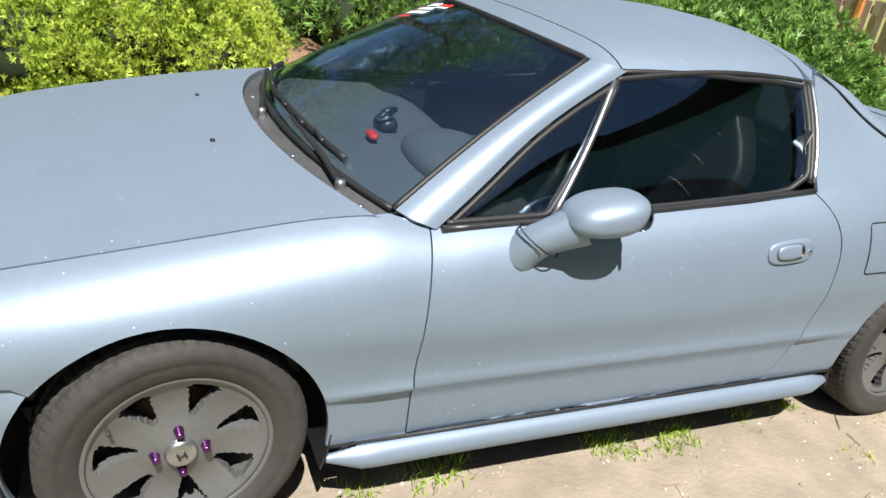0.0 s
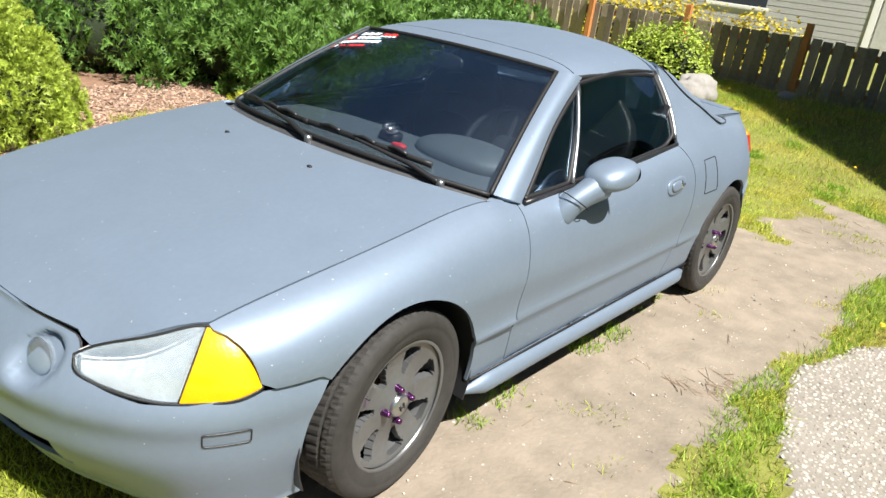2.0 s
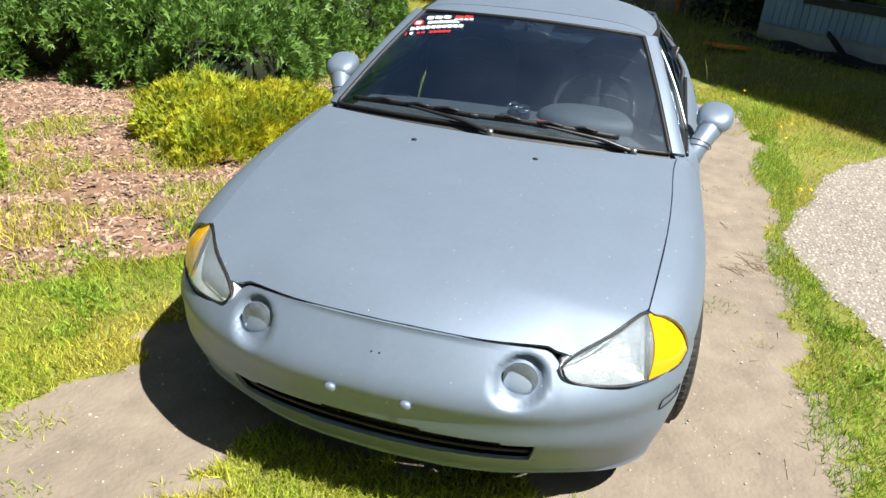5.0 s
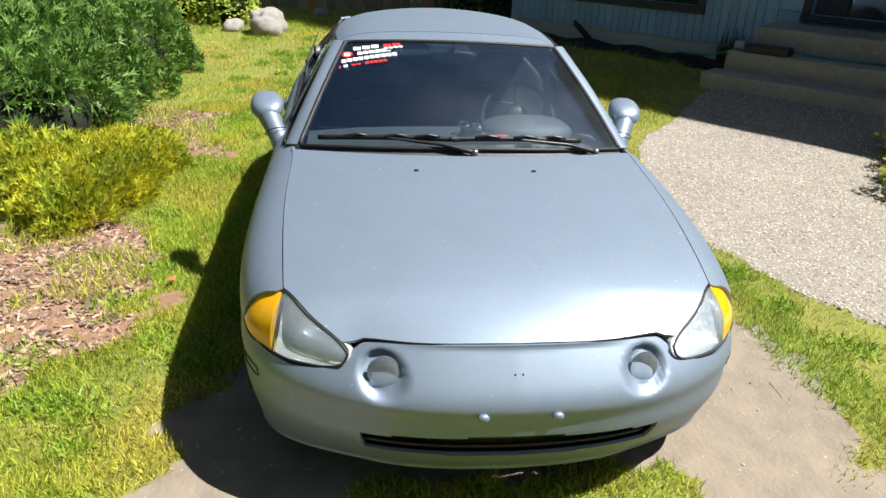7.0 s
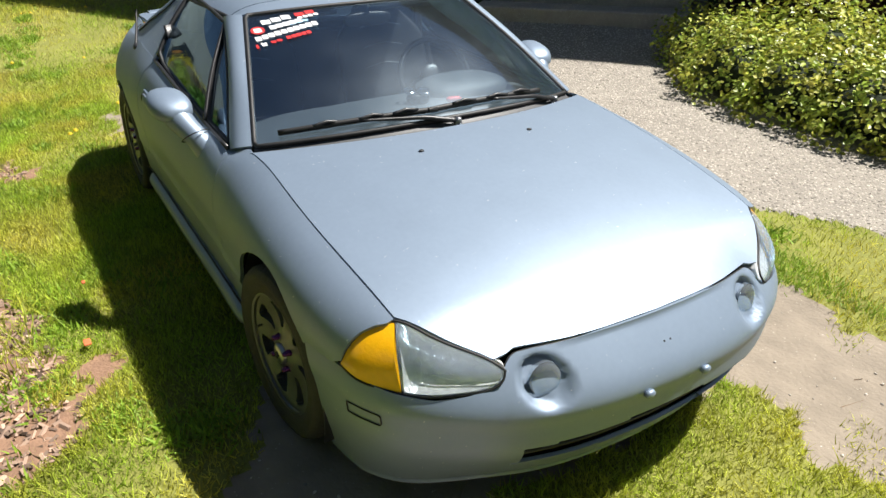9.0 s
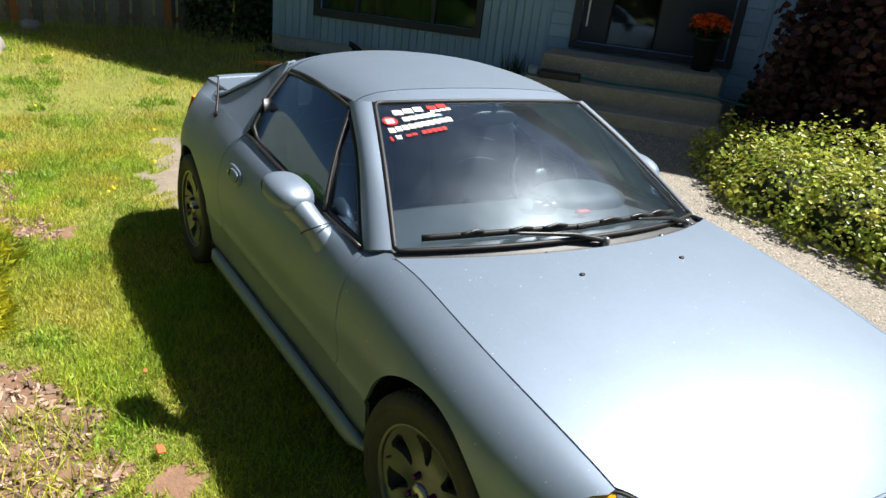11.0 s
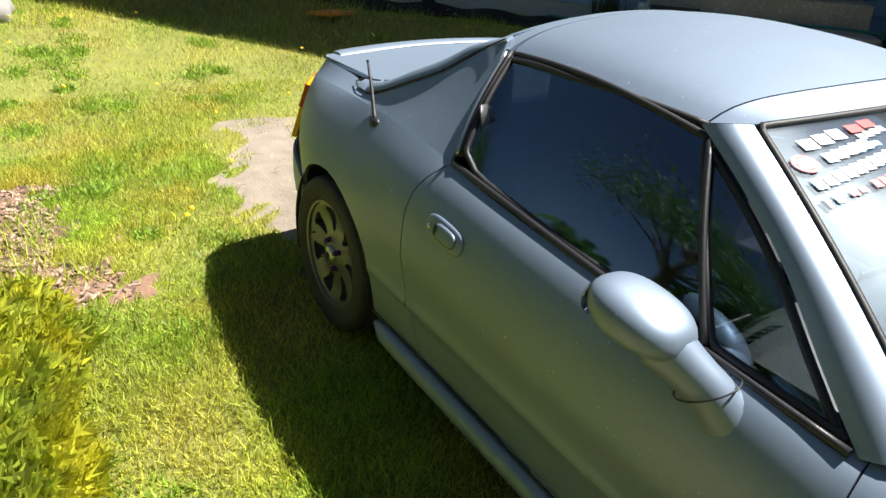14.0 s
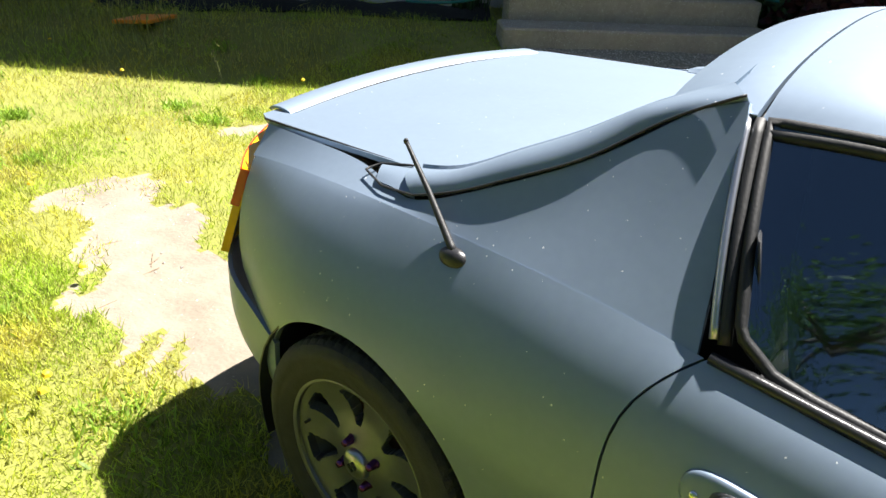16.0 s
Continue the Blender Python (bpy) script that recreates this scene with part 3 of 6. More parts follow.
RIDGE = path3([(0.655, 0.530, 1.136), (0.71, 0.540, 1.116), (0.765, 0.562, 1.078), (0.85, 0.608, 1.015), (0.967, 0.658, 0.953), (1.06, 0.683, 0.908), (1.157, 0.695, 0.872), (1.30, 0.650, 0.872), (1.50, 0.622, 0.872), (1.72, 0.60, 0.860)])
SEAM = path3([(0.66, 0.530, 1.142), (0.765, 0.556, 1.083), (0.85, 0.606, 1.018), (0.967, 0.656, 0.957), (1.06, 0.681, 0.912), (1.157, 0.694, 0.878)])
CAP_IN = path3([(0.70, 0.478, 1.146), (0.80, 0.490, 1.100), (0.895, 0.530, 1.040), (1.034, 0.578, 0.965), (1.13, 0.600, 0.915), (1.23, 0.612, 0.893)])
A_OUT = path3([(-0.612, 0.746, 0.772), (-0.47, 0.694, 0.872), (-0.355, 0.650, 0.957), (-0.22, 0.607, 1.035), (-0.05, 0.560, 1.118)])
for sg in (-1, 1):
    def pillar(u, w):
        inner = ws_at(1, u) + Vector((0.004, 0.010, 0.004))
        outer = A_OUT(u)
        return side(mixv(inner, outer, w) + Vector((-0.010, 0.016, 0.006)) * math.sin(math.pi * w), sg)
    part("a_pillar", sheet(pillar, steps(24), steps(8), 0.012, core=(0, 0, 0.6)), PAINT, car)
    # corner between hood, pillar and door
    def corner(u, w):
        x = mixv(-0.748, -0.620, u)
        a = flank(x, 3.0)
        b = mixv(hood_at(1, 1), ws_at(1, 0) + Vector((0.02, 0.012, 0)), u)
        if u > 0.5:
            b = mixv(ws_at(1, 0) + Vector((-0.02, 0.012, 0)), A_OUT(0), (u - 0.5) * 1.6)
        return side(mixv(a, b, w), sg)
    part("cowl_corner", sheet(corner, steps(8), steps(4), 0.010), PAINT_PLAIN, car)

    def cpillar(u, w):
        top = RIDGE(u)
        low = flank(top.x, 3.0)
        if u < 0.16:
            low = flank(top.x - 0.078 * (1 - u / 0.16), 3.0)
        low.z -= 0.002
        v = mixv(low, top, w)
        return side(v + Vector((0, -0.014, 0.0)) * math.sin(math.pi * w) * min(1, (top.z - low.z) / 0.15) * 0.4, sg)
    part("c_pillar", sheet(cpillar, steps(36), steps(16), 0.012), PAINT, car, "sweeping rear buttress")

    def cap(u, w):
        a, b = SEAM(u), CAP_IN(u)
        return side(mixv(a, b, w) + Vector((0.010, 0.014, 0.016)) * math.sin(math.pi * w ** 0.8) * min(1, 4 * u + 0.05), sg)
    part("buttress_cap", sheet(cap, steps(30), steps(8), 0.010, core=(0, 0, 0.6)), PAINT, car)
    tip = [SEAM(t) for t in steps(24)] + [Vector((1.24, 0.690, 0.870)), Vector((1.315, 0.662, 0.876)), Vector((1.30, 0.632, 0.884)), Vector((1.23, 0.612, 0.894))]
    part("buttress_tip", sheet(lambda u, w: side(mixv(mixv(SEAM(1), CAP_IN(1), w), mixv(Vector((1.27, 0.680, 0.873)), Vector((1.30, 0.630, 0.886)), w), u) + Vector((0, 0, 0.006)) * math.sin(math.pi * w), sg), steps(6), steps(6), 0.008, core=(0, 0, 0.6)), PAINT_PLAIN, car)
    part("buttress_seam", tube(polyline([side(q + Vector((0, 0.003, 0.003)), sg) for q in tip]), 70, 0.0026, 6), BLACK, car)
    part("lid_seam", tube(lambda t: side(mixv(Vector((1.23, 0.607, 0.888)), Vector((1.735, 0.598, 0.868)), t), sg), 10, 0.0028, 6), BLACK, car)

    def inner(u, w):
        a = CAP_IN(u)
        b = Vector((a.x, a.y - 0.02, deck_z(a.x, a.y) - 0.004))
        return side(mixv(a, b, w), sg)
    DECK = spline((0.7, 1.0, 1.3, 1.6, 1.80), (0.922, 0.922, 0.908, 0.892, 0.880))
    deck_z = lambda x, y: DECK(x) - 0.02 * (y / 0.6) ** 2
    part("buttress_inner", sheet(inner, steps(30, 0.0, 0.97), steps(4), 0.008, core=(0, 0, 0.6)), PAINT_PLAIN, car)
    # glass
    TOPF, TOPR = Vector((-0.080, 0.557, 1.094)), Vector((0.622, 0.523, 1.112))
    BOTF, BOTR = Vector((-0.300, 0.735, 0.795)), Vector((0.535, 0.722, 0.844))

    def glass(u, w):
        b, t = mixv(BOTF, BOTR, u), mixv(TOPF, TOPR, u) + Vector((0, 0.012, 0.024) ) * math.sin(math.pi * u)
        b.z -= 0.008 * math.sin(math.pi * u)
        if u > 0.9:
            b.z += 0.04 * ((u - 0.9) / 0.1) ** 2
        return side(mixv(b, t, w) + Vector((0, 0.016, 0)) * math.sin(math.pi * w), sg)
    side_glass = part("side_window", sheet(glass, steps(20), steps(10), 0.004), SIDE_GLASS, car, "tinted frameless side window")
    rim_pts = [glass(0, w) for w in steps(6, 1, 0)] + [glass(u, 0) for u in steps(16)] + [glass(1, w) for w in steps(6)] + [glass(u, 1) for u in steps(12, 1, 0)]
    part("window_seal", tube(polyline(rim_pts), 120, 0.009, 6), BLACK, side_glass)
    QF = Vector((-0.585, 0.735, 0.782))

    def qglass(u, w):
        b = mixv(QF, BOTF + Vector((-0.015, 0, 0)), u)
        t = A_OUT(0.03 + 0.91 * u) + Vector((0.014, -0.004, -0.012))
        return side(mixv(b, t, w) + Vector((0, 0.010, 0)) * math.sin(math.pi * w) * u, sg)
    qg = part("quarter_window", sheet(qglass, steps(12), steps(8), 0.004), SIDE_GLASS, car)
    part("quarter_seal", tube(polyline([qglass(u, 0) for u in steps(8)] + [qglass(1, w) for w in steps(8)] + [qglass(u, 1) for u in steps(8, 1, 0)]), 80, 0.009, 6), BLACK, qg)
    # sunlit bar gets bright metal, shaded bar black: lighting put into the material
    part("divider_bar", tube(lambda t: side(mixv(BOTF, TOPF, t) + Vector((-0.007, 0.012 + 0.012 * math.sin(math.pi * t), 0)), sg), 12, 0.008, 6), ALU if sg < 0 else TRIM, qg)
    part("pillar_strip", tube(lambda t: side(mixv(BOTR + Vector((0.030, 0.006, 0.022)), TOPR + Vector((0.030, 0.004, 0.002)), t) + Vector((0, 0.017 * math.sin(math.pi * t), 0)), sg), 14, 0.007, 6), ALU, car)
    part("pillar_seal", tube(lambda t: side(mixv(BOTR + Vector((0.015, 0.004, 0.018)), TOPR + Vector((0.014, 0.003, 0.0)), t) + Vector((0, 0.017 * math.sin(math.pi * t), 0)), sg), 14, 0.010, 6), BLACK, car)
    part("belt_moulding", tube(lambda t: side(mixv(Vector((-0.60, 0.742, 0.774)), Vector((0.560, 0.734, 0.846)), t) + Vector((0, 0.008, -0.008 * math.sin(math.pi * t))), sg), 16, 0.009, 6), TRIM, car)
    part("roof_edge_seal", tube(lambda t: side(Vector((mixv(-0.05, 0.62, t), RY(mixv(-0.05, 0.62, t)) + 0.002, roof_z(mixv(-0.05, 0.62, t), RY(mixv(-0.05, 0.62, t))) - 0.026)), sg), 20, 0.009, 6), BLACK, car)
    # mirror
    stalk = side(Vector((-0.30, 0.80, 0.74)), sg)
    mir = part("door_mirror", blob((-0.242, sg * 0.856, 0.850), (0.195, 0.150, 0.100), 2.5, 36, 20, warp=lambda p: Vector((p.x + 0.25 * p.z, p.y + 0.10 * p.x * sg, p.z * (1 + 1.2 * p.x) + 0.10 * p.x))), PAINT, car, "body-coloured door mirror on a stalk")
    part("mirror_stalk", tube(path3([side(Vector(q), sg) for q in ((-0.405, 0.772, 0.705), (-0.385, 0.795, 0.745), (-0.34, 0.822, 0.785), (-0.285, 0.845, 0.820))]), 14, lambda t: 0.052 - 0.009 * math.sin(math.pi * min(1, t * 1.1)), 16), PAINT_PLAIN, mir)
    part("mirror_seam", tube(lambda t: side(Vector((-0.372 + 0.052 * math.cos(6.283 * t), 0.805 + 0.050 * math.sin(6.283 * t), 0.762 - 0.030 * math.cos(6.283 * t) - 0.012 * math.sin(6.283 * t))), sg), 24, 0.0022, 4, True), BLACK, mir)
    part("mirror_glass", lathe([(0.0, 0.0), (0.05, 0.001), (0.052, -0.004)], 32, axis="x"), CHROME, mir, m=pose(-0.152, sg * 0.866, 0.853) @ Matrix.Diagonal((1, 1.1, 0.82, 1)))
    # handle
    hs = s_at(0.45, 0.70)
    hp = flank(0.447, hs)
    tilt = -18 * sg
    cup = part("door_handle", blob((0, 0, 0), (0.172, 0.018, 0.070), 3.0, 28, 12), PAINT_PLAIN, door, "flush oval door handle", pose(hp.x, sg * (hp.y + 0.001), hp.z, 14 * sg, -4, 0))
    part("handle_recess", blob((-0.008, sg * 0.0065, 0), (0.108, 0.012, 0.050), 3.0, 24, 10), COWL, cup)
    part("handle_flap", blob((-0.012, sg * 0.009, 0.002), (0.094, 0.016, 0.043), 3.0, 24, 10), PAINT_PLAIN, cup)
    part("handle_edge", blob((0.026, sg * 0.014, 0.002), (0.016, 0.012, 0.034), 2.6, 14, 8), CHROME if sg < 0 else TRIM, cup)
    part("lock_cylinder", blob((0.062, sg * 0.009, -0.006), (0.014, 0.006, 0.014), 2, 10, 6), CHROME, cup)
    # fuel door seam on one side
    if sg < 0:
        def fuel(t):
            q = 2 * math.pi * t
            x = 0.845 + 0.078 * max(-1, min(1, 1.35 * math.cos(q)))
            z = 0.69 + 0.075 * max(-1, min(1, 1.35 * math.sin(q)))
            v = flank(x, s_at(x, z))
            return side(v + Vector((0, 0.0005, 0)), sg)
        part("fuel_flap_edge", tube(fuel, 60, 0.0022, 6, True), BLACK, car)

# rear deck, spoiler, tail
def deck_at(u, w):
    x = mixv(0.76, 1.785, w)
    ye = float(np.interp(x, (0.76, 0.85, 0.90, 1.03, 1.23, 1.72, 1.80), (0.46, 0.50, 0.53, 0.575, 0.612, 0.600, 0.56)))
    y = u * ye
    return Vector((x, y, deck_z(x, y)))


lid = part("trunk_lid", sheet(deck_at, steps(24, -1, 1), steps(30), 0.012, core=(0, 0, 0.5)), PAINT, car, "flat matte trunk lid with a low lip spoiler")


def lip(u, w):
    q = mixv(0, math.pi, w)
    x = 1.765 + 0.05 * (1 - u * u)
    return Vector((x - 0.045 * math.cos(q), 0.53 * u, deck_z(1.76, 0.53 * u) + 0.014 * math.sin(q) - 0.004))


part("spoiler", sheet(lip, steps(24, -1, 1), steps(8), 0.006, core=(0, 0, 0.6)), PAINT_PLAIN, lid)
part("spoiler_seam", tube(lambda t: lip(2 * t - 1, 0.02) + Vector((-0.003, 0, 0.003)), 30, 0.003, 6), BLACK, lid)
ROUT = path3([(1.47, 0.818, 0), (1.62, 0.785, 0), (1.76, 0.738, 0), (1.875, 0.60, 0), (1.925, 0.32, 0), (1.945, 0.0, 0)])


def rear_at(u, w, z0, z1, ins0, ins1):
    t = 1 - abs(u)
    p = ROUT(t)
    z = mixv(z0(t), z1(t), w)
    c = Vector((0.9, 0, 0))
    q = p + (c - p).normalized() * mixv(ins0, ins1, w)
    return Vector((q.x, math.copysign(q.y, u), z))


seam_z = lambda t: mixv(0.455, 0.535, min(1, t / 0.35))
part("rear_bumper", sheet(lambda u, w: rear_at(u, w, lambda t: 0.20, seam_z, 0.10 * (1 - w) ** 2, 0.012), steps(60, -1, 1), steps(14), 0.012, core=(1.0, 0, 0.4), along_x=False), PAINT, car)
lamp_top = lambda t: mixv(0.765, 0.845, min(1, max(0, (t - 0.31) / 0.3)))
for sg in (-1, 1):
    part("tail_lamp", sheet(lambda u, w: rear_at(sg * u, w, lambda t: 0.54, lamp_top, -0.004, 0.070), steps(20, 0.40, 0.70), steps(8), 0.02, core=(1.0, 0, 0.6), along_x=False), AMBER, car, "amber and red tail lamp")
    part("tail_lamp_red", sheet(lambda u, w: rear_at(sg * u, w, lambda t: 0.67, lamp_top, 0.032, 0.066), steps(20, 0.40, 0.702), steps(8), 0.022, core=(1.0, 0, 0.6), along_x=False), RED_LENS, car)
part("tail_panel", sheet(lambda u, w: rear_at(u, w, lambda t: 0.53, lamp_top, 0.045, 0.115), steps(50, -0.66, 0.66), steps(6), 0.01, core=(1.0, 0, 0.6), along_x=False), PAINT_PLAIN, car)

# rear window and shelf
rw = part("rear_window", sheet(lambda u, w: Vector((mixv(0.80, 0.70, w), u * mixv(0.52, 0.50, w), mixv(0.925, 1.20 - 0.06 * u * u, w))), steps(16, -1, 1), steps(6), 0.004), SIDE_GLASS, car)
for k, (y, wd, hh) in enumerate(((0.20, 0.12, 0.02), (0.36, 0.10, 0.03), (0.28, 0.22, 0.012))):
    part("window_decal", box(0.768 + 0.003, 0.770 + 0.003, y - wd / 2, y + wd / 2, 1.01 + 0.04 * k, 1.01 + 0.04 * k + hh), WHITE, rw)

# antenna
ab = Vector((1.010, 0.745, 0.824))
ant = part("antenna_base", blob(ab, (0.062, 0.034, 0.040), 2.2, 20, 12), TRIM, car, "short black rubber antenna")
part("antenna_mast", tube(polyline([ab + Vector((0, 0.002, 0.012)), (1.104, 0.712, 0.912), (1.182, 0.688, 0.975)]), 20, lambda t: 0.0078 - 0.004 * t, 8), BLACK, ant)
part("antenna_tip", blob((1.183, 0.688, 0.976), (0.010, 0.010, 0.012), 2, 10, 6), BLACK, ant)

# wheels
def rim_face():
    bm = bmesh.new()
    nr, na, spokes = 30, 224, 7
    rs = [0.026 + (0.192 - 0.026) * (i / nr) for i in range(nr + 1)]
    depth = lambda r: 0.012 - 0.030 * math.sin(math.pi * min(1, max(0, (r - 0.03) / 0.16))) ** 1.2 * 0.6
    vs = [[bm.verts.new((r * math.cos(2 * math.pi * k / na), depth(r), r * math.sin(2 * math.pi * k / na))) for k in range(na)] for r in rs]
    for i in range(nr):
        rm = (rs[i] + rs[i + 1]) / 2
        for k in range(na):
            a = ((k + 0.5) / na * spokes) % 1.0 - 0.5
            half = (0.11 + 0.15 * (rm - 0.088) / 0.084) * min(1, (rm - 0.084) / 0.010, (0.178 - rm) / 0.010) ** 0.5 if 0.086 < rm < 0.176 else 0
            if abs(a) < half:
                continue
            f = bm.faces.new((vs[i][k], vs[i][(k + 1) % na], vs[i + 1][(k + 1) % na], vs[i + 1][k]))
            f.smooth = True
    for row in vs:
        for v in row:
            if not v.link_faces:
                bm.verts.remove(v)
    bm.normal_update()
    if sum(f.normal.y for f in bm.faces) < 0:
        bmesh.ops.reverse_faces(bm, faces=bm.faces)
        bm.normal_update()
    thicken(bm, list(bm.faces), 0.026)
    return bm


def tyre_mesh():
    prof = [(0.196, -0.088), (0.205, -0.096), (0.235, -0.104), (0.262, -0.103), (0.279, -0.094), (0.287, -0.080), (0.288, -0.062), (0.282, -0.058), (0.282, -0.052), (0.289, -0.048),
            (0.290, -0.012), (0.283, -0.008), (0.283, 0.008), (0.290, 0.012), (0.289, 0.048), (0.282, 0.052), (0.282, 0.058), (0.288, 0.062), (0.287, 0.080), (0.279, 0.094), (0.262, 0.103), (0.245, 0.1045), (0.242, 0.1025), (0.235, 0.104), (0.205, 0.096), (0.196, 0.088)]
    bm = lathe(prof, 192)
    # cross grooves in the tread
    for v in bm.verts:
        r = math.hypot(v.co.x, v.co.z)
        k = int(round(math.atan2(v.co.z, v.co.x) / (2 * math.pi) * 192)) + int(round(v.co.y * 40))
        if r > 0.2855 and k % 3 == 0:
            v.co.x *= 0.990
            v.co.z *= 0.990
    for f in bm.faces:
        if f.calc_center_median().xz.length > 0.278:
            f.smooth = False
    return bm


TY, RF = mesh_of("tyre", tyre_mesh(), TYRE), mesh_of("rim", rim_face(), RIM)
BARREL = mesh_of("rim_barrel", lathe([(0.192, 0.012), (0.200, 0.016), (0.203, 0.012), (0.203, 0.004), (0.190, -0.004), (0.182, -0.03), (0.178, -0.15)], 64), RIM)
DISC = mesh_of("brake_disc", lathe([(0.0, 0.012), (0.07, 0.012), (0.075, 0), (0.12, 0), (0.12, -0.02), (0.0, -0.02)], 40), RUST)
CAP = mesh_of("centre_cap", lathe([(0.0, 0.018), (0.028, 0.017), (0.033, 0.013), (0.036, 0.006), (0.037, -0.01)], 32), ALU)
bm = box(-0.010, -0.005, 0.016, 0.022, -0.010, 0.010, 0.001)
box(0.005, 0.010, 0.016, 0.022, -0.010, 0.010, 0.001, bm=bm)
BADGE = mesh_of("cap_badge", box(-0.006, 0.006, 0.016, 0.022, -0.002, 0.002, bm=bm), TRIM)
NUT = mesh_of("lug_nut", lathe([(0.0, 0.024), (0.007, 0.023), (0.0085, 0.017), (0.0105, 0.004), (0.0125, -0.002), (0.0125, -0.012)], 12), PURPLE)
VALVE = mesh_of("valve_stem", lathe([(0.0, 0.03), (0.0035, 0.029), (0.004, 0.0)], 10), BLACK)
for cx in (-1.185, 1.185):
    for sg in (-1, 1):
        spin = 20 if (cx, sg) == (-1.185, -1) else 46
        steer = 5 if cx < 0 else 0
        base = pose(cx, sg * 0.735, AXLE_Z + 0.004, 0, 0, (0 if sg > 0 else 180) + steer)
        w = new("wheel")
        w.parent, w.matrix_basis = car, base @ pose(0, 0, 0, 0, spin, 0)
        w["label"] = "seven-spoke gunmetal alloy wheel with purple lug nuts"
        kids = [("tyre", TY, pose(0, 0, 0)), ("rim", RF, pose(0, 0.070, 0)), ("rim_barrel", BARREL, pose(0, 0.078, 0)), ("brake_disc", DISC, pose(0, 0.01, 0)), ("centre_cap", CAP, pose(0, 0.078, 0)), ("cap_badge", BADGE, pose(0, 0.078, 0)), ("valve_stem", VALVE, pose(0.165 * math.cos(0.9), 0.06, 0.165 * math.sin(0.9)))]
        for k in range(4):
            q = math.pi / 2 * k + 0.3
            kids.append(("lug_nut", NUT, pose(0.053 * math.cos(q), 0.074, 0.053 * math.sin(q))))
        for nm, me, m in kids:
            o = new(nm, me)
            o.parent, o.matrix_basis = w, m

# underbody and cabin floor
part("underbody", box(-1.70, 1.72, -0.50, 0.50, 0.20, 0.26, 0.02), TRIM, car)
part("engine_bay", box(-1.75, -0.80, -0.50, 0.50, 0.26, 0.50, 0.03), TRIM, car)
part("cabin_floor", box(-0.82, 0.80, -0.78, 0.78, 0.235, 0.30, 0.01), CARPET, car)
part("bulkhead", box(0.66, 0.80, -0.70, 0.70, 0.30, 0.90, 0.03), CARPET, car)
part("trunk_box", box(0.82, 1.70, -0.48, 0.48, 0.30, 0.80, 0.03), TRIM, car)
for ob in car.children_recursive:
    if ob.name.split(".")[0] in ("windscreen", "side_window", "quarter_window", "rear_window"):
        ob.visible_shadow = False
# cabin
dash = part("dashboard", blob((-0.48, 0, 0.675), (0.50, 1.34, 0.22), 3.2, 48, 16, warp=lambda p: Vector((p.x + 0.10 * (abs(p.y) / 0.68) ** 2 * 0.8, p.y, p.z))), DASH, car, "grey moulded dashboard")
part("dash_shelf", sheet(lambda u, w: Vector((mixv(ws_at(u, 0.0).x + 0.02, -0.36, w), u * 0.66, mixv(0.80, 0.795, w) - 0.03 * u * u)), steps(16, -1, 1), steps(6), 0.01, core=(0, 0, 0.2)), DASH, dash)
part("instrument_hood", blob((-0.40, -0.34, 0.795), (0.28, 0.44, 0.12), 2.3, 32, 14), DASH, dash)
for y in (-0.56, 0.0, 0.56):
    part("air_vent", box(-0.235, -0.225, y - 0.07, y + 0.07, 0.70, 0.75, 0.004), TRIM, dash)
part("console", blob((-0.02, 0, 0.42), (0.85, 0.20, 0.30), 4, 20, 10), DASH, car)
gear = part("gear_lever", tube(polyline([(-0.12, 0, 0.55), (-0.10, 0, 0.66)]), 4, 0.009, 8), CHROME, car)
part("gear_knob", blob((-0.10, 0, 0.685), (0.045, 0.045, 0.055), 2.2, 16, 10), TRIM, gear)
wheel_m = pose(-0.185, -0.34, 0.79, 0, -62, 0)
bm = bmesh.new()
tube(lambda t: Vector((0.178 * math.cos(6.28318 * t), 0.178 * math.sin(6.28318 * t), 0)), 48, 0.0135, 8, True, bm=bm)
steer = part("steering_wheel", bm, LEATHER, car, "dark leather steering wheel", wheel_m)
part("steering_boss", blob((0, 0, -0.02), (0.15, 0.13, 0.05), 2.6, 20, 10), TRIM, steer)
for q in (0.0, 2.3, 4.0):
    part("steering_spoke", tube(polyline([(0.03 * math.cos(q), 0.03 * math.sin(q), -0.015), (0.17 * math.cos(q), 0.17 * math.sin(q), 0)]), 4, 0.014, 6, flat=0.5), TRIM, steer)
part("steering_column", tube(polyline([(0, 0, -0.02), (0, 0, -0.2)]), 4, 0.04, 10), TRIM, steer)
